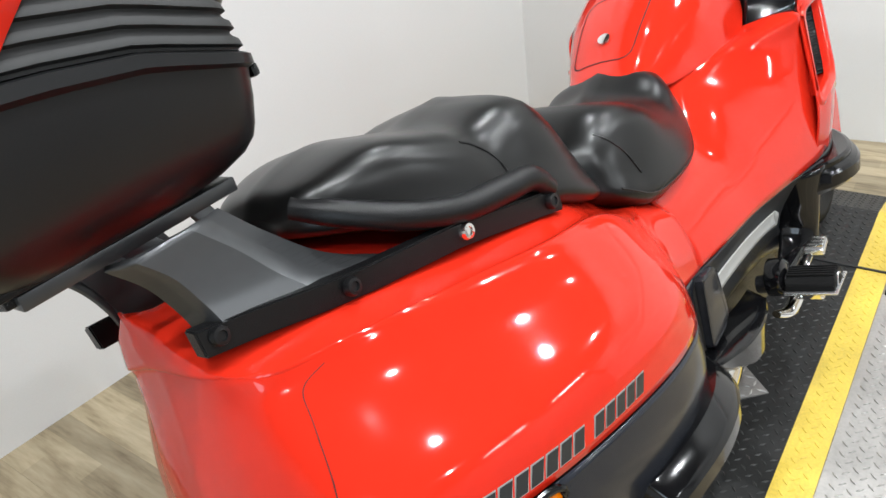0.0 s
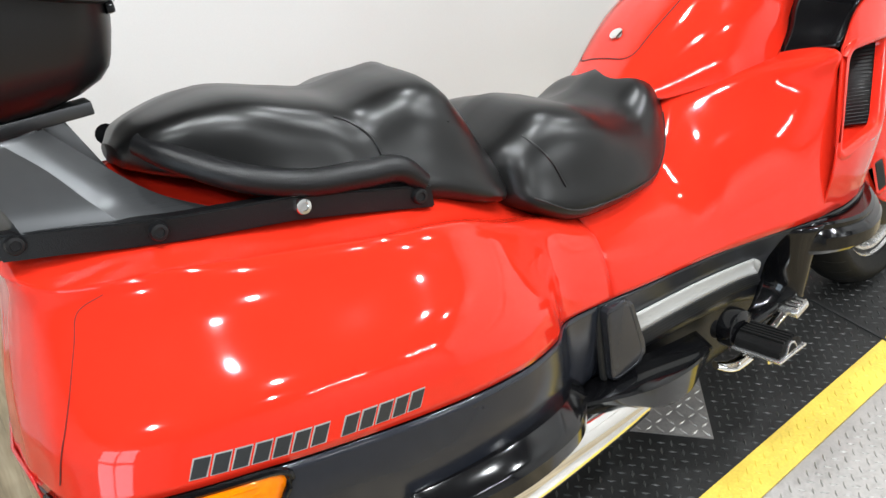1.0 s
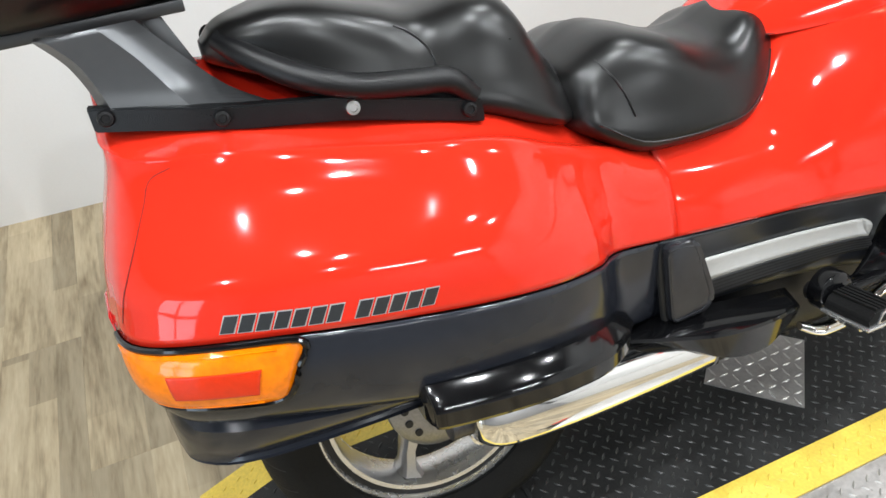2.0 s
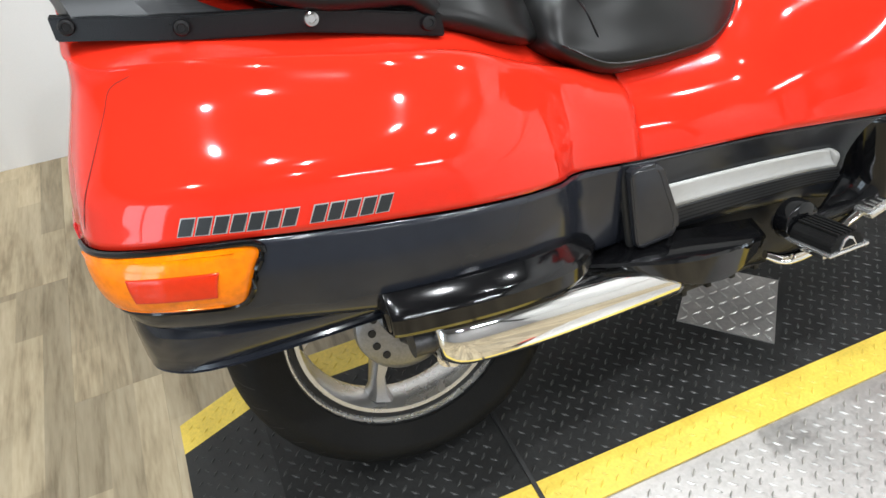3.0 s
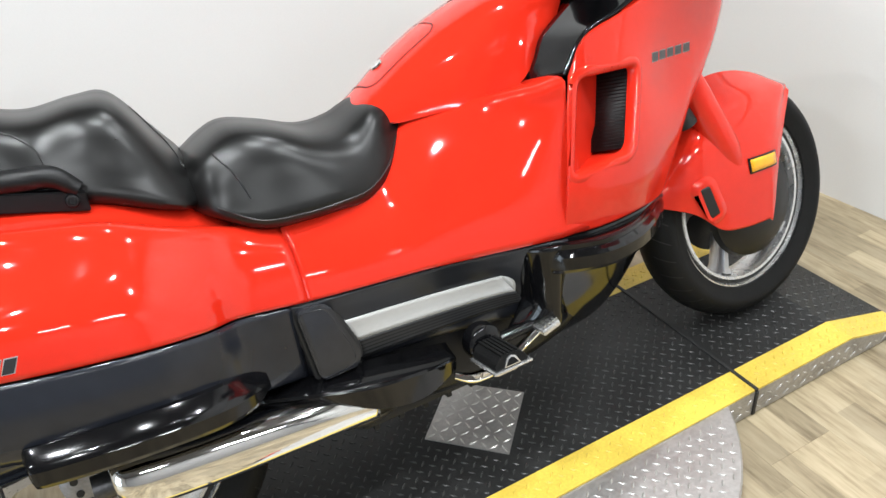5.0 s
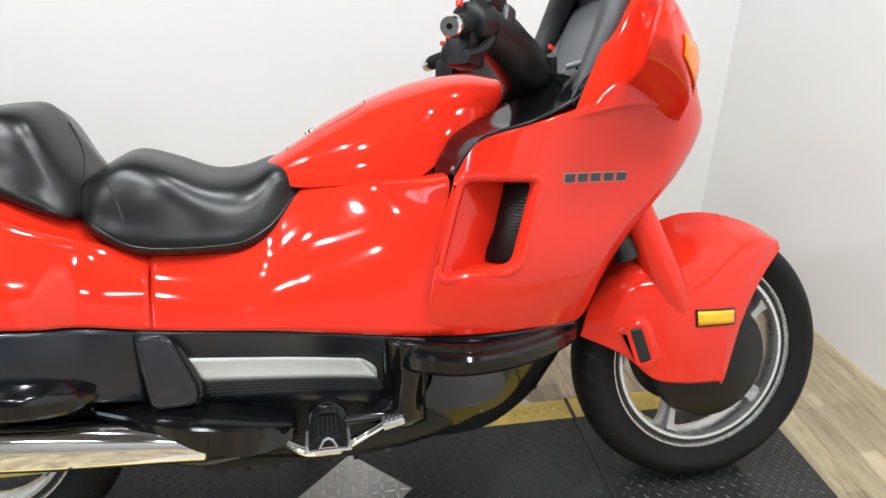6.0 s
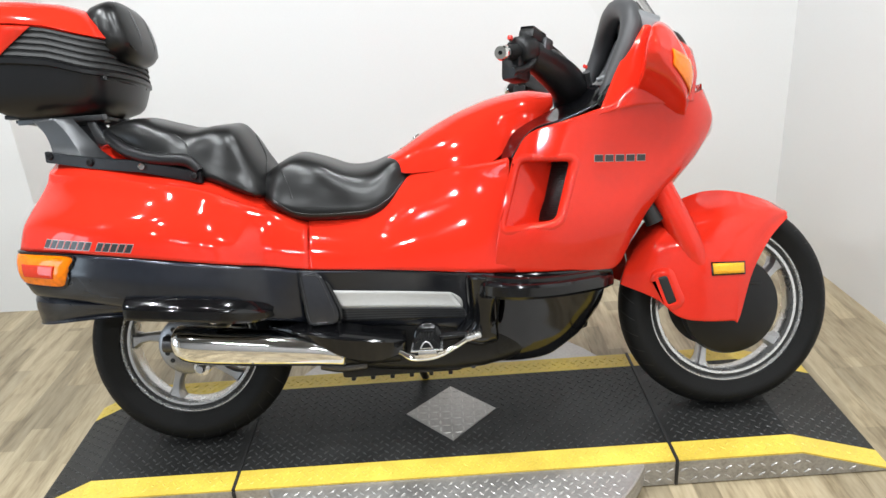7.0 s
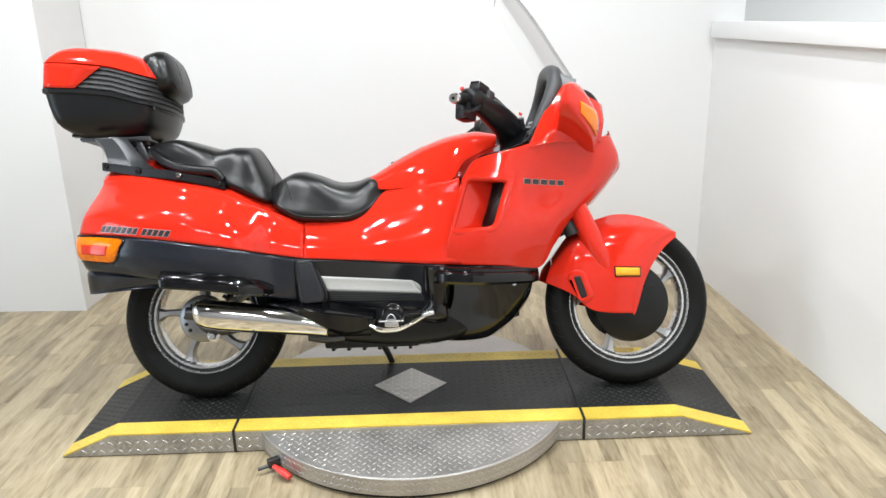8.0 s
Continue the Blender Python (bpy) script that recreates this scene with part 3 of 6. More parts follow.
# the round turntable under the middle of the platform
DISC, DISC_Y = 0.575, 0.012
turntable = thing("turntable", pose(0.752, DISC_Y, 0), "round bare aluminium checker plate turntable below the platform", "turntable")
disc = lathe([(0.0, 0.006), (DISC - 0.004, 0.006), (DISC, 0.010), (DISC, 0.066), (DISC - 0.02, 0.072), (0.0, 0.072)], 96)
bmesh.ops.transform(disc, matrix=pose(0, 0, 0, -90), verts=disc.verts)
plate_ = part("disc", disc, ALUMINIUM, turntable, "round tread plate with a curved side", angle=30)
spots, along = [], []
for i in range(-38, 39):
    for j in range(-38, 39):
        x, y = (i - j) * 0.0222 * math.sqrt(0.5), (i + j) * 0.0222 * math.sqrt(0.5)
        if math.hypot(x, y) < DISC - 0.018 and y + DISC_Y < Y0 - 0.010:
            spots.append((x, y, -0.006))
            along.append(math.pi / 4 if (i + j) % 2 else -math.pi / 4)
raw("tread_pattern", *lozenges(spots, along, 0.0200, 0.0064, 0.0018), ALUTREAD, plate_, "", "stuff")
vs, fs = [], []
for i in range(150):
    a = -math.pi + i * math.pi / 150
    for j in range(2):
        b = len(vs)
        for u, v, w in ((-0.5, 0, 0), (0, -0.5, 0), (0.5, 0, 0), (0, 0.5, 0), (0, 0, 1)):
            t = 0.7 if (i + j) % 2 else -0.7
            du, dv = u * 0.02 * math.cos(t) - v * 0.006 * math.sin(t), u * 0.02 * math.sin(t) + v * 0.006 * math.cos(t)
            ang, r = a + du / DISC, DISC + 0.0002 + w * 0.0015
            vs.append((r * math.cos(ang), r * math.sin(ang), -0.026 - 0.024 * j + dv))
        fs += [tuple(b + k for k in q) for q in ((0, 1, 4), (1, 2, 4), (2, 3, 4), (3, 0, 4))]
raw("tread_pattern", vs, fs, ALUTREAD, plate_, "", "stuff")
bm = lathe([(DISC - 0.03, 0.0735), (DISC - 0.012, 0.0735), (DISC - 0.012, 0.081), (DISC - 0.03, 0.081)], 96, closed=True)
bmesh.ops.transform(bm, matrix=pose(0, 0, 0, -90), verts=bm.verts)
part("base_ring", bm, HOSE, turntable, "black base ring")

# the red-handled clamp at the turntable's edge
clamp = thing("locking_clamp", pose(0.31, -0.405, FLOOR), "small steel clamp with a red plastic handle", "clamp")
part("jaw", box(0.05, 0.022, 0.03, pose(0.0, 0.03, 0.03, 0, 0, 35), 0.004), STEEL, clamp)
part("bolt", tube([(-0.05, 0.0, 0.022), (0.02, 0.035, 0.026)], 0.006), STEEL, clamp)
part("handle", tube([(0.002, -0.002, 0.034), (0.034, -0.024, 0.026), (0.060, -0.044, 0.018)], [0.008, 0.013, 0.011], flat=0.8), REDPLASTIC, clamp, "red plastic handle")


# ---- the motorcycle ----
LEANS = 17.5             # it leans on its side stand, degrees
bike = thing("motorcycle", Matrix.Translation((0, 0, 0.07)) @ pose(0, 0, 0, -LEANS) @ Matrix.Translation((0, 0, -0.07)),
             "red and graphite touring motorcycle leaning on its side stand", "motorcycle")


def pair(name, build, mat, label="", **more):
    """The part on both sides of the bike; returns the right-hand one."""
    left = part(name, build(1), mat, bike, label, **more)
    return part(name, build(-1), mat, bike, label, **more)


# -- tail --
def edge_z(x):          # lower edge of the red panels
    return float(np.interp(x, (-0.40, -0.33, -0.18, 0.0, 0.16, 0.28, 0.385, 0.60, 0.87), (0.606, 0.602, 0.591, 0.568, 0.543, 0.519, 0.500, 0.487, 0.466)))


def shoulder_z(x):      # upper edge of the tail, under the rails
    return float(np.interp(x, (-0.345, -0.33, -0.28, -0.18, -0.08, 0.13, 0.27, 0.40), (0.835, 0.812, 0.797, 0.79, 0.776, 0.732, 0.672, 0.628)))


def foot_z(x):          # lower edge of the graphite tail
    return float(np.interp(x, (-0.36, -0.30, -0.15, 0.0, 0.28, 0.40), (0.482, 0.476, 0.458, 0.432, 0.376, 0.350)))


def tail_level(xs, ws, f):
    return [(x, w, f(x)) for x, w in zip(xs, ws)]


T0 = ((-0.398, -0.388, -0.345, -0.18, 0.0, 0.13, 0.225, 0.285, 0.40), (0.0, 0.10, 0.202, 0.269, 0.296, 0.287, 0.250, 0.205, 0.190))
T1 = ((-0.380, -0.370, -0.330, -0.18, 0.0, 0.13, 0.225, 0.29, 0.40), (0.0, 0.10, 0.190, 0.260, 0.292, 0.280, 0.243, 0.200, 0.186))
T2 = ((-0.347, -0.339, -0.306, -0.18, 0.0, 0.13, 0.225, 0.30, 0.40), (0.0, 0.09, 0.150, 0.212, 0.250, 0.245, 0.213, 0.180, 0.170))
T3 = ((-0.338, -0.331, -0.290, -0.17, 0.0, 0.13, 0.225, 0.31, 0.40), (0.0, 0.09, 0.140, 0.200, 0.232, 0.220, 0.190, 0.155, 0.130))
T4 = ((-0.342, -0.335, -0.292, -0.19, 0.0, 0.13, 0.225, 0.31, 0.40), (0.0, 0.08, 0.135, 0.172, 0.200, 0.185, 0.15, 0.11, 0.10))
T5 = ((-0.335, -0.328, -0.285, -0.18, 0.0, 0.13, 0.225, 0.31, 0.40), (0.0, 0.045, 0.070, 0.085, 0.10, 0.10, 0.09, 0.07, 0.06))
T6 = (T5[0], (0.0,) * 9)
mix = lambda f, g, s: (lambda x: f(x) * (1 - s) + g(x) * s)


def crown_z(x):         # the rise of the tail's crown towards the seat
    return float(np.interp(x, (-0.32, -0.25, -0.17, -0.05, 0.05, 0.15, 0.30, 0.40), (0.048, 0.050, 0.066, 0.056, 0.042, 0.042, 0.036, 0.010)))


def lip_z(x):
    return shoulder_z(x) + float(np.interp(x, (-0.30, 0.0, 0.15), (-0.004, -0.004, 0.0)))


TAIL = [tail_level(*T0, edge_z), tail_level(*T1, mix(edge_z, shoulder_z, 0.34)), tail_level(*T2, mix(edge_z, shoulder_z, 0.74)),
        tail_level(*T3, lambda x: shoulder_z(x) - 0.006), tail_level(*T4, lip_z), tail_level(*T5, lambda x: lip_z(x) + crown_z(x)), tail_level(*T6, lambda x: lip_z(x) + 1.5 * crown_z(x))]
def settle(bm):
    """The tail's crown follows the rack, a little to the left."""
    for v in bm.verts:
        k = max(0.0, min(1.0, (v.co.z - 0.66) / 0.12)) * max(0.0, min(1.0, (0.25 - v.co.x) / 0.3))
        v.co.y += 0.042 * k + 0.030 * k * max(0.0, min(1.0, (v.co.z - 0.80) / 0.05))
    return bm


tail = part("tail_fairing", settle(surf(TAIL, 7, 8)), RED, bike, "glossy red tail fairing over the luggage space", 0.004)
TAIL_SKIN = BVHTree.FromBMesh(settle(surf(TAIL[:4], 7, 8, -1)))
part("panel_gap", ribbon(TAIL_SKIN, ((-0.262, 0.783), (-0.290, 0.772), (-0.306, 0.745), (-0.333, 0.70), (-0.356, 0.66), (-0.369, 0.625)), 0.0008, 0.0026), SEAM, tail)

B0 = (T0[0][:-1] + (0.372,), T0[1][:-1] + (0.187,))
B1 = ((-0.394, -0.384, -0.344, -0.18, 0.0, 0.13, 0.225, 0.285, 0.372), (0.0, 0.10, 0.204, 0.268, 0.294, 0.283, 0.244, 0.199, 0.171))
B2 = ((-0.372, -0.364, -0.322, -0.16, 0.0, 0.13, 0.225, 0.285, 0.372), (0.0, 0.10, 0.190, 0.244, 0.266, 0.256, 0.222, 0.184, 0.150))
B3 = ((-0.34, -0.33, -0.29, -0.15, 0.0, 0.13, 0.225, 0.285, 0.372), (0.0, 0.06, 0.12, 0.17, 0.2, 0.2, 0.18, 0.14, 0.12))
LOWER = [tail_level(B0[0], B0[1], lambda x: edge_z(x) - 0.004), tail_level(*B1, mix(edge_z, foot_z, 0.5)), tail_level(*B2, foot_z), tail_level(*B3, lambda x: foot_z(x) - 0.006)]
part("lower_tail_fairing", surf(LOWER, 7, 8), GREY, bike, "glossy graphite lower tail fairing", 0.004)

# rear lamp wrapped round the corner of the tail
LAMP_GRID = fine_grid(LOWER[:3], 12, 16)


def on_lower(u, v, lift):
    """The place on the lower tail: u 0 at its top edge to 1 half way down, v along it from the middle of the rear."""
    def at(a, b):
        i, j = min(max(a, 0.0), 0.999) * (LAMP_GRID.shape[0] - 1), min(max(b, 0.0), 0.999) * (LAMP_GRID.shape[1] - 1)
        i0, j0 = int(i), int(j)
        fi, fj = i - i0, j - j0
        g = LAMP_GRID
        return (g[i0, j0] * (1 - fi) + g[i0 + 1, j0] * fi) * (1 - fj) + (g[i0, j0 + 1] * (1 - fi) + g[i0 + 1, j0 + 1] * fi) * fj
    p = at(u, v)
    n = np.cross(at(u + 0.02, v) - p, at(u, v + 0.01) - p)
    n = n / np.linalg.norm(n)
    if n[1] < 0:
        n = -n
    p = p + n * lift
    return Vector((p[0], -p[1], p[2]))


def lamp_patch(u0, u1, v0, end_top, end_low, lift, nu=14, nv=30, crown=0.0, corner=0.0):
    bm = bmesh.new()
    rows = []
    for s in np.linspace(0, 1, nu + 1):
        edge = max(0.0, (abs(2 * s - 1) - 0.62) / 0.38)
        v1 = end_top * (1 - s) + end_low * s - corner * (1 - math.sqrt(1 - edge * edge))
        rows.append([bm.verts.new(on_lower(u0 + (u1 - u0) * s, v0 + (v1 - v0) * t, lift + crown * (1 - (2 * s - 1) ** 4) * (1 - (2 * t - 1) ** 6))) for t in np.linspace(0, 1, nv + 1)])
    for a, b in zip(rows, rows[1:]):
        for k in range(nv):
            bm.faces.new((a[k], a[k + 1], b[k + 1], b[k]))
    return bm


def mirrored(bm):
    bmesh.ops.transform(bm, matrix=Matrix.Diagonal((1, -1, 1, 1)), verts=bm.verts)
    return bm


for s in (1, -1):
    flip = (lambda b: b) if s == -1 else mirrored
    lens = part("rear_turn_signal", flip(lamp_patch(0.02, 0.72, 0.15, 0.378, 0.348, 0.0035, crown=0.007, corner=0.016)), AMBER, bike, "amber and orange wraparound lamp lens", 0.003)
    part("brake_lens", flip(lamp_patch(0.27, 0.52, 0.262, 0.340, 0.332, 0.0122)), ORANGE, lens, "red orange inner lens", 0.003)
    for u in np.linspace(0.09, 0.66, 10):
        end = 0.366 - 0.043 * u - 0.014 * max(0.0, abs(2 * u / 0.74 - 1) - 0.6)
        part("lens_rib", flip(tube([tuple(on_lower(u, v, 0.0084)) for v in np.linspace(0.165, end - 0.006, 12)], 0.0014, 5, 1)), AMBER, lens)
    ring = [on_lower(0.008, v, 0.004) for v in np.linspace(0.15, 0.364, 9)] + [on_lower(u, v, 0.004) for u, v in ((0.04, 0.374), (0.12, 0.377), (0.3, 0.368), (0.5, 0.360), (0.64, 0.350), (0.71, 0.338))] + [on_lower(0.735, v, 0.004) for v in np.linspace(0.325, 0.15, 9)]
    part("lens_rim", flip(tube([tuple(p) for p in ring], 0.0045, 8, 2)), GLOSS, lens)
part("tail_lamp", surf([[(-0.402, 0.0, 0.612), (-0.393, 0.09, 0.612)], [(-0.400, 0.0, 0.526), (-0.390, 0.09, 0.526)]], 4, 4), LENSRED, bike, "red tail lamp lens across the tail", 0.004)

# rear bumper lip and mudguard
SKIRT = [(-0.372, 0.085, 0.399), (-0.352, 0.142, 0.398), (-0.29, 0.190, 0.401), (-0.16, 0.222, 0.410), (0.0, 0.232, 0.412), (0.14, 0.208, 0.390)]
part("rear_mudguard", body([(x, [(w - 0.010, z), (w, z + 0.006), (w + 0.008, 0.478 - 0.09 * (x + 0.35)), (0.0, 0.482 - 0.09 * (x + 0.35))]) for x, w, z in SKIRT], 4, 4), GREY, bike, "black lower bumper skirt", angle=30)

# seams, badge bars
for path in (((-0.265, 0.612), (-0.262, 0.66), (-0.245, 0.72), (-0.215, 0.758)),):
    part("panel_gap", ribbon(TAIL_SKIN, path, 0.0028), SEAM, tail)


def badge(parent, tree, start, end, height, counts, slant, edge=0.0013):
    """A model badge as a row of slanted plain bars in groups."""
    a, b = np.array(start), np.array(end)
    d = (b - a) / np.hypot(*(b - a))
    n = np.array((-d[1], d[0]))
    total = sum(counts) + 0.7 * (len(counts) - 1)
    step = np.hypot(*(b - a)) / total
    pos = 0.0
    for c in counts:
        for _ in range(c):
            w = step * 0.76
            p = a + d * pos * step
            for grow, mat, lift in ((edge, DECALEDGE, 0.0022), (0.0, DECAL, 0.0032)):
                q = [p + d * (-grow) - n * grow, p + d * (w + grow) - n * grow,
                     p + d * (w + grow + slant * height) + n * (height + grow), p + d * (-grow + slant * height) + n * (height + grow)]
                part("badge_bar", patch(tree, q, 4, 4, lift), mat, parent, smooth=False)
            pos += 1
        pos += 0.7


badge(tail, TAIL_SKIN, (-0.266, 0.609), (-0.020, 0.583), 0.0205, (7, 5), 0.42)

# -- side panel under the seat --
def side_grid():
    xs = (0.40, 0.47, 0.54, 0.60, 0.645, 0.69, 0.75, 0.82, 0.875, 0.905, 0.940)
    wb = (0.190, 0.198, 0.204, 0.209, 0.214, 0.222, 0.232, 0.245, 0.254, 0.257, 0.258)
    zt = (0.640, 0.634, 0.634, 0.645, 0.690, 0.732, 0.735, 0.739, 0.743, 0.745, 0.752)
    wt = (0.125, 0.130, 0.132, 0.128, 0.112, 0.098, 0.124, 0.158, 0.200, 0.226, 0.252)
    rows = []
    for s, k in ((0.0, 0.0), (0.3, 0.10), (0.62, 0.38), (0.86, 0.74), (1.0, 1.0)):
        rows.append([(x, b * (1 - k) + t * k, edge_z(x) * (1 - s) + z * s) for x, b, t, z in zip(xs, wb, wt, zt)])
    rows.append([(x, min(t, 0.165) - 0.03, z + 0.004) for x, t, z in zip(xs, wt, zt)])
    return rows


SIDE = side_grid()
side_panel = pair("side_panel", lambda s: surf(SIDE, 6, 6, s), RED, "glossy red side panel below the saddle", thick=0.004)
SIDE_SKIN = tree_of(SIDE, 6, 6)
for path in (((0.402, 0.64), (0.408, 0.58), (0.402, 0.50)),):
    part("panel_gap", ribbon(SIDE_SKIN, path, 0.0018), SEAM, side_panel)

# -- tank cover --
def tank_grid():
    xs = (0.600, 0.66, 0.73, 0.81, 0.89, 0.94, 0.985, 1.03, 1.085)
    zs = (0.755, 0.737, 0.736, 0.740, 0.745, 0.775, 0.812, 0.838, 0.890)
    ws = (0.076, 0.098, 0.122, 0.146, 0.162, 0.166, 0.158, 0.145, 0.110)
    zt = (0.778, 0.812, 0.856, 0.896, 0.926, 0.938, 0.945, 0.947, 0.936)
    rows = []
    for k, h in ((1.0, 0.0), (0.985, 0.30), (0.90, 0.60), (0.68, 0.84), (0.36, 0.965), (0.0, 1.0)):
        rows.append([(x, w * k, a * (1 - h) + b * h) for x, w, a, b in zip(xs, ws, zs, zt)])
    return rows


TANK = tank_grid()


def slid(bm):
    """The crown of the tank, moved a little to the left."""
    for v in bm.verts:
        v.co.y += 0.022 * max(0.0, min(1.0, (v.co.z - 0.74) / 0.12))
    return bm


tank = part("tank_cover", slid(cap_holes(surf(TANK, 6, 6))), RED, bike, "glossy red tank cover with a filler lid")
tank_top = BVHTree.FromBMesh(slid(surf(TANK, 6, 6)))


def on_top(x, y, lift):
    p, n, _, _ = tank_top.ray_cast(Vector((x, y, 2.0)), Vector((0, 0, -1)))
    return p + (n if n.z > 0 else -n) * lift


def top_ribbon(path, width, lift):
    bm = bmesh.new()
    last = None
    pts = spline(path, 6)
    for i, p in enumerate(pts):
        d = pts[min(i + 1, len(pts) - 1)] - pts[max(i - 1, 0)]
        n = np.array((-d[1], d[0])) / np.hypot(*d) * width / 2
        now = [bm.verts.new(on_top(*(p + n), lift)), bm.verts.new(on_top(*(p - n), lift))]
        if last:
            bm.faces.new((last[0], last[1], now[1], now[0]))
        last = now
    return bm


lid_line = [(x, y + 0.018) for x, y in rounded([(0.655, -0.062), (0.655, 0.062), (0.815, 0.072), (0.815, -0.072)], 0.03, 4)]
lid_line.append(lid_line[0])
for s in (1, -1):
    part("panel_gap", tube([(x, s * w + 0.002, z + 0.001) for x, w, z in zip((0.655, 0.70, 0.76, 0.83, 0.90), (0.0975, 0.111, 0.130, 0.151, 0.163), (0.7375, 0.7355, 0.737, 0.7405, 0.7445))], 0.0016, 6, 4), SEAM, tank)
part("lid_gap", top_ribbon(lid_line, 0.0025, 0.0008), SEAM, tank)
bm = lathe([(0.0, -0.004), (0.009, -0.004), (0.0125, -0.0025), (0.0135, 0.001)], 24)
lock = part("lid_lock", bm, CHROME, tank, "small chrome key lock")
lock.matrix_local = Matrix.Translation(on_top(0.703, 0.018, 0.002)) @ (on_top(0.703, 0.018, 1.0) - on_top(0.703, 0.018, 0.0)).to_track_quat("-Y", "Z").to_matrix().to_4x4()

# -- front cowl --
COWL = [
    [(0.888, 0.250, 0.466), (0.97, 0.256, 0.461), (1.08, 0.230, 0.455), (1.212, 0.152, 0.443), (1.272, 0.134, 0.520), (1.332, 0.112, 0.600), (1.40, 0.072, 0.650), (1.44, 0.0, 0.670)],
    [(0.900, 0.270, 0.560), (0.98, 0.276, 0.562), (1.09, 0.258, 0.572), (1.232, 0.200, 0.582), (1.316, 0.170, 0.642), (1.405, 0.132, 0.697), (1.475, 0.078, 0.738), (1.510, 0.0, 0.753)],
    [(0.924, 0.264, 0.662), (0.985, 0.272, 0.682), (1.09, 0.262, 0.702), (1.222, 0.208, 0.722), (1.332, 0.180, 0.756), (1.437, 0.150, 0.797), (1.513, 0.086, 0.827), (1.548, 0.0, 0.817)],
    [(0.951, 0.256, 0.753), (0.995, 0.261, 0.812), (1.085, 0.260, 0.838), (1.198, 0.249, 0.868), (1.305, 0.232, 0.895), (1.422, 0.186, 0.889), (1.485, 0.115, 0.905), (1.512, 0.0, 0.915)],
]
SCOOP = [(0.962, 0.752), (1.112, 0.744), (1.060, 0.580), (0.908, 0.572)]
CUT = rounded(SCOOP, 0.026, 6)
cowl = part("front_cowl", surf(COWL, 30, 22, 0, lambda x, z: inside(x, z, CUT)), RED, bike, "glossy red front fairing with side air scoops", 0.004)
COWL_SKIN = tree_of(COWL, 30, 22)


def scoop(s):
    """The recessed duct: flush at its rear edge, deep at its front."""
    bm = bmesh.new()
    o = rounded(SCOOP, 0.022, 4)
    depth = lambda x, z: max(0.0, min(1.0, (x - (0.925 + (z - 0.572) * 0.28)) / 0.07)) * 0.085
    lip, floor_ = [], []
    for x, z in o:
        p = on_skin(COWL_SKIN, x, z, -0.003)
        lip.append(bm.verts.new((p.x, p.y, p.z)))
        q = Vector((0.7475, 0, 0))
        cx, cz = 1.01, 0.662
        x2, z2 = cx + (x - cx) * 0.93, cz + (z - cz) * 0.93
        p2 = on_skin(COWL_SKIN, x2, z2, 0.0)
        floor_.append(bm.verts.new((x2, p2.y + 0.006 + depth(x2, z2), z2)))
    n = len(o)
    for i in range(n):
        bm.faces.new((lip[i], lip[(i + 1) % n], floor_[(i + 1) % n], floor_[i]))
    bmesh.ops.triangle_fill(bm, use_beauty=True, edges=[e for e in bm.edges if e.verts[0] in floor_ and e.verts[1] in floor_])
    return bm if s == -1 else mirrored(bm)


for s in (1, -1):
    flip = (lambda b: b) if s == -1 else mirrored
    duct = part("air_scoop", scoop(s), RED, bike, "red recessed air scoop")
    part("scoop_rim", flip(collar(COWL_SKIN, CUT, ((0.016, -0.001), (0.011, 0.003), (0.004, 0.006), (-0.003, 0.004), (-0.008, -0.004), (-0.009, -0.016)))), RED, duct, "raised red rim", angle=60)
    # dark mesh at the deep front end
    quad = [(1.055, 0.738), (1.106, 0.738), (1.058, 0.590), (1.016, 0.588)]
    mesh_bm = bmesh.new()
    for (x, z), d in zip(quad, (0.078, 0.010, 0.010, 0.078)):
        p = on_skin(COWL_SKIN, x, z, 0)
        mesh_bm.verts.new((x, p.y + d, z))
    mesh_bm.faces.new(list(mesh_bm.verts))
    grille = part("scoop_grille", flip(mesh_bm), MESHBLACK, duct, "black mesh grille", 0.004)
    bars = bmesh.new()
    for k in range(24):
        t = (k + 0.5) / 24
        a = Vector(np.array(quad[0]) * (1 - t) + np.array(quad[3]) * t)
        b = Vector(np.array(quad[1]) * (1 - t) + np.array(quad[2]) * t)
        pa, pb = on_skin(COWL_SKIN, a.x, a.y), on_skin(COWL_SKIN, b.x, b.y)
        tube([(a.x - 0.001, pa.y + 0.074, a.y), (b.x - 0.001, pb.y + 0.007, b.y)], 0.0009, 5, bm=bars)
    tagged(part("grille_wire", flip(bars), PLASTIC, grille), kind="stuff")
badge(cowl, COWL_SKIN, (1.160, 0.731), (1.310, 0.725), 0.0165, (5,), 0.0, 0.0010)
part("panel_gap", ribbon(COWL_SKIN, ((0.905, 0.47), (0.915, 0.56), (0.925, 0.66), (0.937, 0.735)), 0.0018), SEAM, cowl)

# black trim between tank and cowl, running up to the dash
for s in (1, -1):
    strip = [[(0.922, 0.158, 0.748), (0.945, 0.166, 0.790), (0.976, 0.157, 0.828), (1.06, 0.135, 0.870), (1.14, 0.13, 0.905), (1.20, 0.15, 0.945)],
             [(0.936, 0.206, 0.751), (0.968, 0.212, 0.800), (1.002, 0.210, 0.828), (1.07, 0.202, 0.853), (1.150, 0.200, 0.888), (1.215, 0.200, 0.938)],
             [(0.950, 0.252, 0.755), (0.992, 0.257, 0.808), (1.026, 0.258, 0.828), (1.087, 0.255, 0.841), (1.180, 0.238, 0.878), (1.236, 0.224, 0.93)]]
    part("cowl_trim", surf(strip, 5, 6, s), GLOSS, bike, "glossy black inner fairing trim", 0.004)

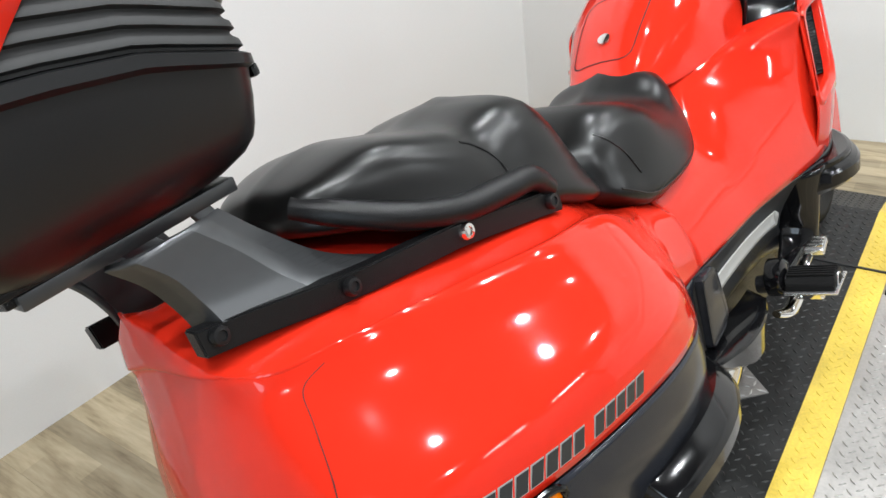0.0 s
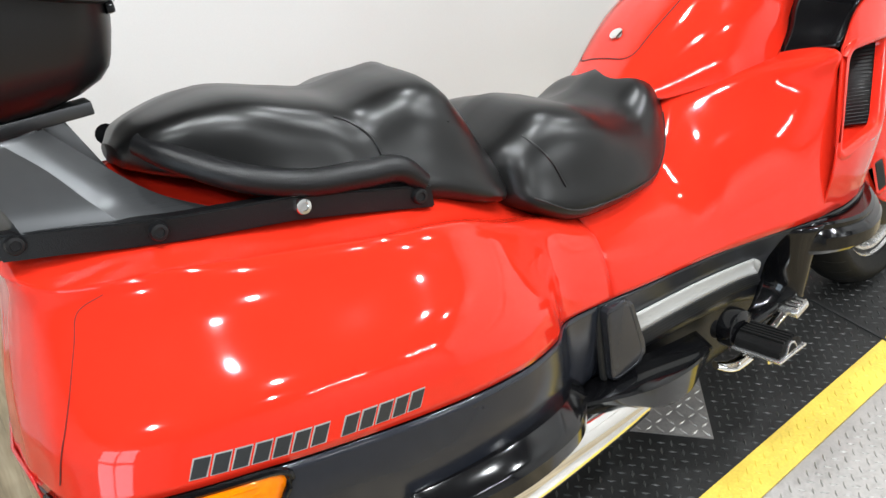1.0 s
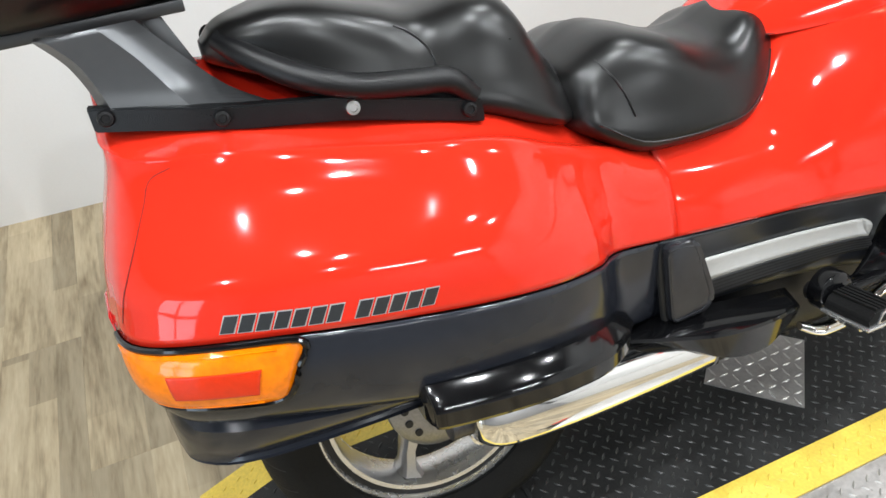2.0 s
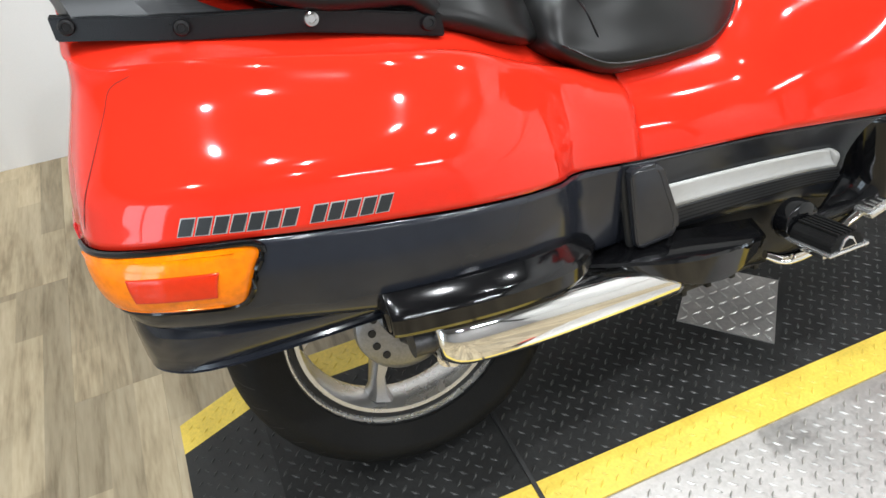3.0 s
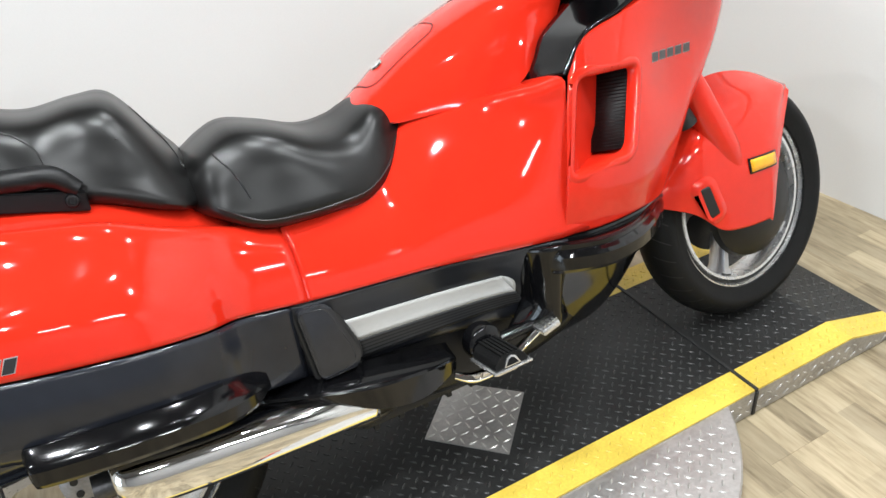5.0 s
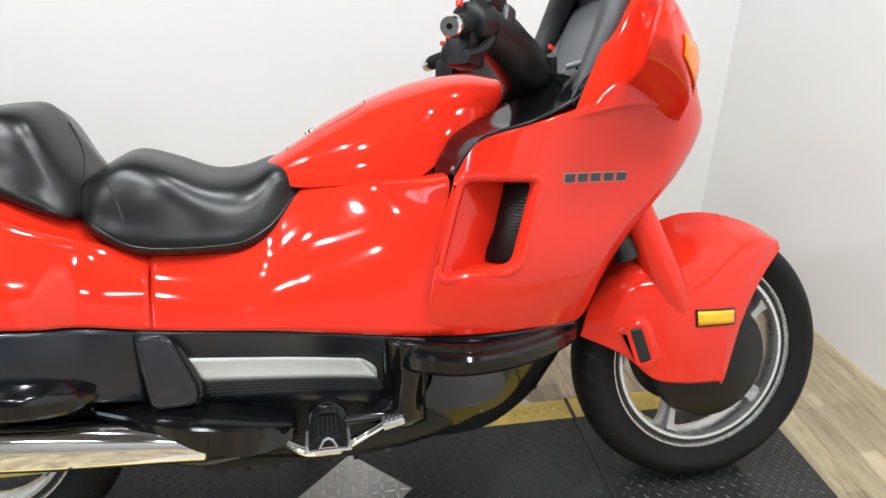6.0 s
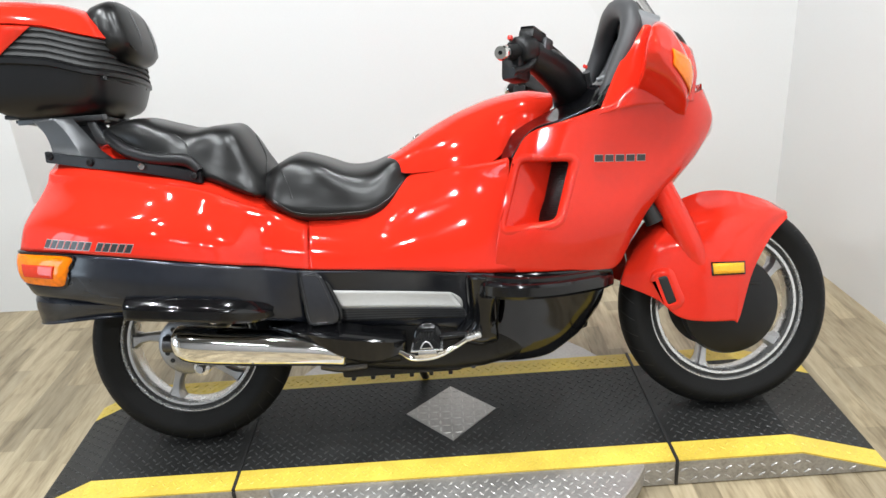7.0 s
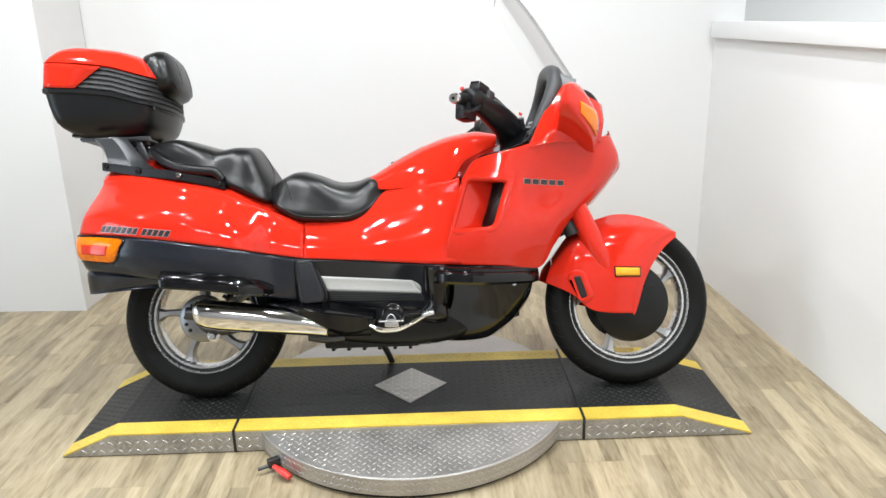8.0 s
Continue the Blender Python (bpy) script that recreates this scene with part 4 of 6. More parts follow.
# upper corners of the cowl beside the dash, and the mirror pods on them
EAR = [[(1.172, 0.249, 0.846), (1.275, 0.243, 0.864), (1.355, 0.220, 0.865), (1.438, 0.176, 0.87)],
       [(1.194, 0.238, 0.888), (1.278, 0.246, 0.920), (1.362, 0.222, 0.915), (1.446, 0.174, 0.91)],
       [(1.242, 0.226, 0.980), (1.294, 0.232, 0.985), (1.372, 0.212, 0.97), (1.455, 0.160, 0.95)],
       [(1.296, 0.210, 1.048), (1.314, 0.212, 1.060), (1.380, 0.178, 1.045), (1.460, 0.115, 1.01)],
       [(1.304, 0.196, 1.054), (1.322, 0.198, 1.066), (1.385, 0.165, 1.048), (1.458, 0.102, 1.012)]]
POD = [(0.190, ((1.326, 1.066), (1.388, 1.040), (1.436, 0.945), (1.416, 0.850), (1.398, 0.838), (1.302, 0.886), (1.286, 0.900), (1.304, 0.985))),
       (0.272, ((1.316, 1.060), (1.362, 1.040), (1.402, 0.952), (1.392, 0.885), (1.376, 0.873), (1.290, 0.908), (1.274, 0.918), (1.292, 0.985))),
       (0.326, ((1.304, 1.048), (1.334, 1.034), (1.358, 0.968), (1.354, 0.925), (1.342, 0.915), (1.284, 0.926), (1.270, 0.934), (1.282, 0.988))),
       (0.362, ((1.288, 1.036), (1.306, 1.026), (1.318, 0.982), (1.316, 0.958), (1.306, 0.950), (1.278, 0.950), (1.267, 0.956), (1.272, 0.993))),
       (0.380, ((1.282, 1.020), (1.292, 1.014), (1.298, 0.990), (1.296, 0.977), (1.291, 0.972), (1.277, 0.973), (1.270, 0.978), (1.271, 0.996)))]
for s in (1, -1):
    part("cowl_ear", surf(EAR, 6, 6, s), RED, bike, "glossy red upper fairing corner", 0.004)
    pod = part("mirror_pod", loft([[(x, s * w, z) for x, z in ring] for w, ring in POD], 6, 6), RED, bike, "red mirror housing with a turn signal", angle=50)
    g = np.array([spline([(x, s * w, z) for x, z in ring], 6) for w, ring in POD])
    g = np.array([spline(g[:, k], 6) for k in range(g.shape[1])])[11:18, 4:16]
    n = np.cross(np.gradient(g, axis=0), np.gradient(g, axis=1))
    n = n / np.linalg.norm(n, axis=2, keepdims=True) * (0.0025 if n[3, 6, 0] > 0 else -0.0025)
    lens = [[tuple(p) for p in r] for r in g + n]
    part("turn_signal", loft(lens, 1, 1, False), AMBER, pod, "amber turn signal lens", 0.002)

# dash hood and instrument panel
ARCH = [(1.182, 0.214, 0.872), (1.202, 0.212, 0.905), (1.232, 0.208, 0.960), (1.264, 0.200, 1.022), (1.284, 0.180, 1.076), (1.292, 0.135, 1.118), (1.290, 0.07, 1.141), (1.288, 0.0, 1.148)]
hood = part("dash_hood", surf([ARCH, [(x + 0.035, w + 0.002, z - 0.004) for x, w, z in ARCH], [(1.26, 0.222, 0.90), (1.28, 0.222, 0.93), (1.31, 0.218, 0.97), (1.34, 0.205, 1.02), (1.355, 0.18, 1.05), (1.365, 0.13, 1.075), (1.37, 0.07, 1.085), (1.372, 0.0, 1.088)]], 4, 5), PLASTIC, bike, "matt black dash hood behind the windscreen", 0.006)
part("hood_rim", tube([(x, -w, z) for x, w, z in ARCH] + [(x, w, z) for x, w, z in ARCH[-2::-1]], [0.012, 0.016, 0.021, 0.026, 0.028, 0.029, 0.029, 0.029, 0.029, 0.029, 0.028, 0.026, 0.021, 0.016, 0.012], 14, 5), DASHRIM, hood, "thick black hood edge")
part("instrument_panel", box(0.02, 0.38, 0.235, pose(1.292, 0.0, 1.0, 0, 22, 0), 0.04, 4), DASHGREY, hood, "grey instrument panel")
part("dash_shelf", surf([[(1.14, 0.0, 0.90), (1.15, 0.12, 0.90), (1.17, 0.235, 0.868)], [(1.24, 0.0, 0.93), (1.24, 0.12, 0.93), (1.22, 0.228, 0.93)], [(1.36, 0.0, 0.94), (1.36, 0.12, 0.94), (1.34, 0.21, 0.95)]], 4, 4), PLASTIC, hood, "black lower dash", 0.004)

# windscreen
def screen():
    rows = []
    for z, xc, w in ((1.02, 1.440, 0.190), (1.10, 1.385, 0.205), (1.20, 1.322, 0.212), (1.31, 1.255, 0.208), (1.40, 1.192, 0.195), (1.47, 1.135, 0.160), (1.49, 1.117, 0.10)):
        rows.append([(xc - 0.7 * (w * k) ** 2, w * k, z - 0.03 * k * k) for k in (0.0, 0.25, 0.5, 0.75, 1.0)])
    return surf(rows, 5, 4)


ws = part("windscreen", screen(), GLASS, bike, "clear curved acrylic windscreen")
ws.visible_shadow = False
part("screen_trim", tube([(1.32, -0.235, 1.05), (1.40, -0.17, 1.045), (1.455, -0.08, 1.02), (1.47, 0.0, 1.01), (1.455, 0.08, 1.02), (1.40, 0.17, 1.045), (1.32, 0.235, 1.05)], 0.008, 8), PLASTIC, bike, "black rubber screen trim")
# -- headlamp nose --
part("headlamp", surf([[(1.515, 0.0, 0.93), (1.48, 0.12, 0.92)], [(1.526, 0.0, 0.84), (1.490, 0.10, 0.845)]], 4, 4), GLASS, bike, "clear headlamp lens", 0.004)

# -- handlebar --
for s in (1, -1):
    f = 0.085 if s == 1 else 0.0      # the bars are turned a little, the left one forward
    h = lambda pts: [(x - 0.018 * min(1.0, abs(w) / 0.25) + f * min(1.0, abs(w) / 0.3), s * w, z + 0.010 * min(1.0, abs(w) / 0.25)) for x, w, z in pts]
    cover = part("handlebar_cover", tube(h([(1.15, 0.05, 0.905), (1.13, 0.13, 0.935), (1.075, 0.215, 0.972), (1.02, 0.280, 0.998)]), [0.052, 0.050, 0.044, 0.036], 16, 6), PLASTIC, bike, "matt black handlebar cover")
    part("control_pod", tube(h([(1.026, 0.272, 1.003), (1.018, 0.280, 1.003), (0.990, 0.306, 0.998), (0.984, 0.312, 0.997)]), [0.030, 0.038, 0.036, 0.025], 16, 3), PLASTIC, cover, "black switch pod")
    part("switch_box", box(0.060, 0.052, 0.062, Matrix.Translation(h([(0.986, 0.298, 0.958)])[0]) @ pose(0, 0, 0, 0, 8, -s * 52), 0.012), PLASTIC, cover)
    part("switch_button", box(0.012, 0.010, 0.012, Matrix.Translation(h([(0.974, 0.320, 1.030)])[0]) @ pose(0, 0, 0, 0, 12, -s * 52), 0.003), REDPLASTIC, cover, "red switch")
    part("reservoir", box(0.066, 0.046, 0.026, Matrix.Translation(h([(1.036, 0.268, 1.036)])[0]) @ pose(0, 0, 0, 6, 16, -s * 50), 0.008), PLASTIC, cover, "black brake fluid reservoir")
    part("reservoir_cap", box(0.058, 0.040, 0.008, Matrix.Translation(h([(1.037, 0.268, 1.050)])[0]) @ pose(0, 0, 0, 6, 16, -s * 50), 0.003), GLOSS, cover)
    part("lever_clamp", box(0.034, 0.030, 0.040, Matrix.Translation(h([(1.064, 0.262, 1.012)])[0]) @ pose(0, 0, 0, 0, 16, -s * 50), 0.006), STEEL, cover, "dark metal lever clamp")
    grip = part("grip", tube(h([(0.988, 0.308, 0.997), (0.978, 0.326, 0.995), (0.955, 0.372, 0.988)]), [0.0205, 0.0185, 0.0180], 18), RUBBER, cover, "black rubber grip")
    part("bar_end", tube(h([(0.956, 0.370, 0.988), (0.952, 0.378, 0.987), (0.945, 0.392, 0.985), (0.941, 0.400, 0.984)]), [0.013, 0.0185, 0.0185, 0.015], 20, 3), CHROME, cover, "chrome bar end weight")
    part("bar_end_screw", tube(h([(0.943, 0.396, 0.9845), (0.9405, 0.401, 0.9838)]), 0.005, 10), GLOSS, cover)
    part("lever", tube(h([(1.035, 0.29, 0.985), (1.015, 0.322, 0.960), (0.99, 0.350, 0.948), (0.968, 0.378, 0.942)]), [0.010, 0.009, 0.008, 0.010], 8), PLASTIC, cover, "black lever")
    part("hose", tube(h([(1.06, 0.25, 1.03), (1.11, 0.2, 1.0), (1.16, 0.12, 0.96), (1.19, 0.06, 0.92)]), 0.006, 8), HOSE, cover)
part("ignition_switch", tube([(1.175, -0.13, 0.93), (1.168, -0.15, 0.968)], 0.010, 12), STEEL, bike, "ignition switch")
part("key", box(0.014, 0.005, 0.010, pose(1.166, -0.152, 0.982, 0, 20, 30), 0.003), REDPLASTIC, bike, "key with a red head")
part("dash_rod", tube([(1.195, -0.15, 0.945), (1.235, -0.155, 0.956), (1.268, -0.15, 0.972)], 0.0065, 10), DASHGREY, bike, "grey rod beside the dash")

# -- saddle --
passenger = part("passenger_seat", body([
    (-0.180, [(0.038, 0.882), (0.052, 0.893), (0.038, 0.905), (0.0, 0.909)]),
    (-0.148, [(0.084, 0.868), (0.097, 0.890), (0.082, 0.922), (0.0, 0.934)]),
    (-0.06, [(0.122, 0.830), (0.137, 0.868), (0.114, 0.930), (0.0, 0.948)]),
    (0.03, [(0.150, 0.778), (0.159, 0.832), (0.127, 0.903), (0.0, 0.925)]),
    (0.09, [(0.158, 0.764), (0.163, 0.815), (0.123, 0.886), (0.0, 0.910)]),
    (0.16, [(0.168, 0.742), (0.172, 0.800), (0.136, 0.890), (0.0, 0.915)]),
    (0.215, [(0.170, 0.718), (0.172, 0.775), (0.134, 0.872), (0.0, 0.908)]),
    (0.262, [(0.160, 0.700), (0.160, 0.742), (0.116, 0.802), (0.0, 0.842)]),
    (0.298, [(0.122, 0.696), (0.126, 0.726), (0.084, 0.764), (0.0, 0.788)])], 6, 6, 0.028), VINYL, bike, "black vinyl passenger seat, smooth and worn")
rider = part("rider_seat", body([
    (0.268, [(0.092, 0.696), (0.097, 0.716), (0.075, 0.745), (0.0, 0.762)]),
    (0.305, [(0.148, 0.672), (0.152, 0.712), (0.115, 0.770), (0.0, 0.790)]),
    (0.37, [(0.162, 0.634), (0.171, 0.695), (0.132, 0.793), (0.0, 0.819)]),
    (0.44, [(0.166, 0.626), (0.177, 0.690), (0.143, 0.778), (0.0, 0.803)]),
    (0.51, [(0.163, 0.624), (0.174, 0.685), (0.132, 0.750), (0.0, 0.777)]),
    (0.57, [(0.152, 0.624), (0.160, 0.688), (0.114, 0.748), (0.0, 0.778)]),
    (0.625, [(0.130, 0.652), (0.137, 0.708), (0.104, 0.770), (0.0, 0.795)]),
    (0.665, [(0.102, 0.706), (0.106, 0.732), (0.084, 0.770), (0.0, 0.793)]),
    (0.690, [(0.074, 0.738), (0.077, 0.746), (0.060, 0.763), (0.0, 0.780)])], 6, 6, 0.012), VINYL, bike, "black vinyl rider seat with a raised back, smooth and worn")

def sewn(tree, path, radius):
    return tube([tuple(on_skin(tree, x, z, 0.0)) for x, z in spline(path, 4)], radius, 6, 1)


PASS_SKIN, RIDE_SKIN = (BVHTree.FromObject(o, bpy.context.evaluated_depsgraph_get()) for o in (passenger, rider))
for path in (((0.235, 0.885), (0.258, 0.842), (0.278, 0.800), (0.286, 0.760)), ((0.050, 0.884), (0.068, 0.872), (0.088, 0.845), (0.093, 0.800))):
    part("stitched_seam", sewn(PASS_SKIN, path, 0.0018), VINYL, passenger)
for path in (((0.330, 0.775), (0.352, 0.735), (0.365, 0.690)), ((0.310, 0.690), (0.37, 0.652), (0.44, 0.642), (0.51, 0.641), (0.57, 0.645), (0.622, 0.672), (0.66, 0.715))):
    part("stitched_seam", sewn(RIDE_SKIN, path, 0.0018), VINYL, rider)

# -- rails and rack --
RACK_Y = 0.045            # the rack sits a little to the left of the wheels' plane
def shifted(bm, dy=0.045):
    bmesh.ops.transform(bm, matrix=Matrix.Translation((0, dy, 0)), verts=bm.verts)
    return bm


for s in (1, -1):
    r = lambda x: (x, RACK_Y + 0.021 * (s + 1) + s * float(np.interp(x, (-0.335, -0.187, -0.033, 0.132), (0.098, 0.150, 0.184, 0.208))), float(np.interp(x, (-0.325, -0.187, -0.033, 0.132), (0.852, 0.824, 0.803, 0.762))))
    bm = bmesh.new()
    rings = []
    for x in np.linspace(-0.335, 0.132, 9):
        p = Vector(r(x))
        rings.append([bm.verts.new(p + Vector((0, s * a, b))) for a, b in ((-0.014, -0.016), (0.004, -0.017), (0.006, 0.013), (-0.012, 0.016))])
    for a, b in zip(rings, rings[1:]):
        for k in range(4):
            bm.faces.new((a[k], a[(k + 1) % 4], b[(k + 1) % 4], b[k]))
    bm.faces.new(rings[0])
    bm.faces.new(rings[-1])
    bmesh.ops.bevel(bm, geom=list(bm.edges), offset=0.002, segments=2, affect="EDGES", clamp_overlap=True)
    rail = part("luggage_rail", bm, PLASTIC, bike, "satin black steel luggage rail", angle=25)
    for x, mat, nm in ((-0.317, PLASTIC, "black bolt"), (-0.187, PLASTIC, "black bolt"), (-0.033, CHROME, "chrome bolt"), (0.112, PLASTIC, "black bolt")):
        p = Vector(r(x))
        b = lathe([(0.0, -0.004), (0.005, -0.004), (0.0055, -0.006), (0.009, -0.0055), (0.0105, -0.002), (0.0105, 0.003)], 18)
        o = part("bolt", b, mat, rail, nm)
        o.matrix_local = Matrix.Translation(p + Vector((0, s * 0.0065, 0))) @ (pose(0, 0, 0) if s == -1 else pose(0, 0, 0, 0, 0, 180))
    # bent sheet bracket up to the rack
    br = [[(-0.318, 0.082, 0.850), (-0.305, 0.110, 0.855), (-0.215, 0.134, 0.838), (-0.105, 0.146, 0.815)],
          [(-0.325, 0.078, 0.884), (-0.312, 0.106, 0.884), (-0.235, 0.119, 0.868), (-0.165, 0.112, 0.852)],
          [(-0.340, 0.078, 0.920), (-0.326, 0.106, 0.920), (-0.262, 0.112, 0.912), (-0.212, 0.098, 0.904)],
          [(-0.366, 0.080, 0.953), (-0.352, 0.108, 0.953), (-0.295, 0.110, 0.953), (-0.250, 0.096, 0.952)]]
    part("rack_bracket", shifted(surf(br, 6, 1, s)), SATIN, bike, "satin black folded steel rack bracket", 0.006, angle=9)
    part("grab_handle", shifted(tube([(-0.160, s * 0.082, 0.908), (-0.138, s * 0.120, 0.888), (-0.085, s * 0.163, 0.852), (-0.02, s * 0.185, 0.826), (0.05, s * 0.198, 0.815), (0.095, s * 0.205, 0.808), (0.125, s * 0.206, 0.780)],
                             [0.014, 0.016, 0.017, 0.017, 0.0175, 0.017, 0.013], 14, 6)), PLASTIC, bike, "black rubber covered passenger grab handle")
rack = part("rack_plate", box(0.24, 0.17, 0.010, pose(-0.32, 0.09, 0.960, 0, 0, 0), 0.003), PLASTIC, bike, "black steel rack plate")
for y in (0.012, 0.170):
    part("rack_bar", box(0.245, 0.030, 0.016, pose(-0.308, y, 0.958, 8, 0, 0), 0.003), SATIN, rack, "flat satin black rack bar")
for s in (1, -1):
    part("rack_stay", hull([(x + d, 0.09 + s * (0.07 + e), z) for x, z in ((-0.245, 0.955), (-0.215, 0.88)) for d in (0.0, 0.025) for e in (0.0, 0.008)], 0.002), SATIN, rack, "black steel stay")
    for z in (0.93, 0.89):
        part("bolt", lathe([(0.0, -0.005), (0.006, -0.005), (0.007, 0.002)], 12), CHROME, rack).matrix_local = Matrix.Translation((-0.222 + (0.93 - z) * 0.4, 0.09 + s * 0.07 - 0.002, z))

# -- top case --
def stack(rings):
    bm = bmesh.new()
    vs = [[bm.verts.new(p) for p in r] for r in rings]
    n = len(vs[0])
    for a, b in zip(vs, vs[1:]):
        for i in range(n):
            bm.faces.new((a[i], a[(i + 1) % n], b[(i + 1) % n], b[i]))
    bm.faces.new(vs[0])
    bm.faces.new(vs[-1])
    return bm


CX0, CX1, CWR, CWF = -0.522, -0.114, 0.222, 0.204
CASE_Y = 0.108
band_z = lambda x: float(np.interp(x, (-0.54, -0.37, -0.27, -0.16, -0.118), (1.122, 1.113, 1.100, 1.076, 1.068)))


def bow(ring, height):
    """A ring at a height over the band's lower edge, which dips towards the front; the front face is bowed."""
    out = []
    for x, y, _ in ring:
        z = 0.962 + (band_z(x) - 0.962) * (1 + height / 0.145) if height < 0 else band_z(x) + height
        k = max(0.0, (x - (CX1 - 0.16)) / 0.16)
        out.append((x - 0.045 * k * ((y - CASE_Y) / CWF) ** 2, y, z))
    return out


def case_at(height, grow, radius=0.048, front=0.0):
    pts = rounded([(CX0 - grow, -CWR - grow), (CX1 + grow - front, -CWF - grow), (CX1 + grow - front, CWF + grow), (CX0 - grow, CWR + grow)], radius, 7)
    # more points along the straight runs, so that the band can dip
    full = []
    for i, ((xa, ya), (xb, yb)) in enumerate(zip(pts, pts[1:] + pts[:1])):
        cuts = 8 if i % 8 == 7 else 1
        full += [(xa + (xb - xa) * t / cuts, ya + (yb - ya) * t / cuts, 0.0) for t in range(cuts)]
    return bow([(x, y + CASE_Y, z) for x, y, z in full], height)


case = part("top_case", stack([case_at(h, g) for h, g in ((-0.145, -0.120), (-0.142, -0.098), (-0.131, -0.068), (-0.116, -0.043), (-0.100, -0.029), (-0.084, -0.022), (-0.050, -0.012), (-0.012, -0.004), (-0.008, 0.004), (0.004, 0.005), (0.006, 0.001))]), CASE, bike, "black plastic top case with ribbed sides and a red lid", angle=40)
ribs = []
for k in range(5):
    z = 0.008 + k * 0.0176
    g = -0.001 * k
    ribs += [case_at(z, g - 0.005), case_at(z + 0.003, g - 0.005), case_at(z + 0.005, g + 0.001), case_at(z + 0.012, g), case_at(z + 0.0145, g - 0.004)]
part("ribbed_band", stack(ribs), HOSE, case, "ribbed black band", angle=50)
# red rear corner panels, wrapped round the band
for s in (1, -1):
    bm = bmesh.new()
    rows = []
    for t in np.linspace(0, 1, 7):
        end = -0.400 + 0.090 * t
        row = []
        for x, y in [(CX0 - 0.003, 0.02), (CX0 - 0.003, 0.144), (CX0 - 0.003, 0.176), (CX0 + 0.003, 0.200), (CX0 + 0.018, 0.219), (CX0 + 0.042, 0.2245), (CX0 + 0.09, CWR + 0.0015), (end, CWR + 0.0025 - 0.0600 * (end - CX0 - 0.05))]:
            h = 0.007 + 0.086 * t
            row.append(bm.verts.new((x + 0.003 * t * (x < CX0 + 0.03), CASE_Y + s * (y + 0.001 - 0.003 * t), band_z(x) + h)))
        rows.append(row)
    for a, b in zip(rows, rows[1:]):
        for i in range(len(a) - 1):
            bm.faces.new((a[i], a[i + 1], b[i + 1], b[i]))
    part("corner_reflector", bm, RED, case, "glossy red corner panel", 0.003, angle=60)
lid = part("lid", stack([case_at(h, g, 0.055, f) for h, g, f in ((0.095, -0.005, 0.0), (0.098, 0.001, 0.0), (0.108, -0.003, 0.004), (0.126, -0.014, 0.006), (0.143, -0.027, 0.008), (0.157, -0.043, 0.008), (0.167, -0.063, 0.008), (0.174, -0.092, 0.008), (0.177, -0.138, 0.008))]), RED, case, "glossy red domed lid", angle=60)


def cushion(hx, hy, hz, power=3.2, n=14, m=32):
    """A padded cushion: a rounded block, fuller on its front face."""
    bm = bmesh.new()
    rows = []
    sg = lambda v, e: math.copysign(abs(v) ** e, v)
    for i in range(n + 1):
        a = -math.pi / 2 + math.pi * i / n
        rows.append([bm.verts.new((hx * sg(math.cos(a), 2 / power) * sg(math.cos(b), 2 / power), hy * sg(math.cos(a), 2 / power) * sg(math.sin(b), 2 / power), hz * sg(math.sin(a), 2 / power))) for b in (k * math.tau / m for k in range(m))])
    for a, b in zip(rows, rows[1:]):
        for k in range(m):
            bm.faces.new((a[k], a[(k + 1) % m], b[(k + 1) % m], b[k]))
    bmesh.ops.remove_doubles(bm, verts=bm.verts, dist=1e-5)
    return bm


REST = Matrix.Translation((-0.146, 0.100, 1.194)) @ pose(0, 0, 0, 0, -17, 0)
bm = cushion(0.066, 0.142, 0.092, 2.9)
bmesh.ops.transform(bm, matrix=REST, verts=bm.verts)
rest = part("passenger_backrest", bm, VINYL, case, "padded black vinyl backrest", angle=60)
loop = [(0.044, y, z) for y, z in rounded([(-0.112, -0.070), (0.112, -0.070), (0.112, 0.070), (-0.112, 0.070)], 0.045, 5)]
part("piping", tube([tuple(REST @ Vector(p)) for p in loop + loop[:1]], 0.0035, 6, 1), VINYL, rest)
for y in (-0.048, 0.048):
    part("stitched_seam", tube([tuple(REST @ Vector((x, y, z))) for x, z in ((0.047, -0.070), (0.060, -0.046), (0.0645, 0.0), (0.060, 0.046), (0.047, 0.070))], 0.003, 6, 4), VINYL, rest)
for x, y in ((-0.146, -0.055), (-0.131, 0.186)):
    part("case_catch", box(0.010, 0.024, 0.014, pose(x, y, 1.056, 0, 0, 0), 0.004), GLOSS, case, "small black catch")
part("catch_line", tube([(-0.142, -0.045, 1.055), (-0.121, 0.07, 1.053), (-0.130, 0.178, 1.053)], 0.003, 6, 5), CASE, case)
for y in (0.0, 0.17):
    part("case_foot", box(0.10, 0.03, 0.012, pose(-0.41, y, 0.972, 0, 0, 0), 0.004), PLASTIC, case)

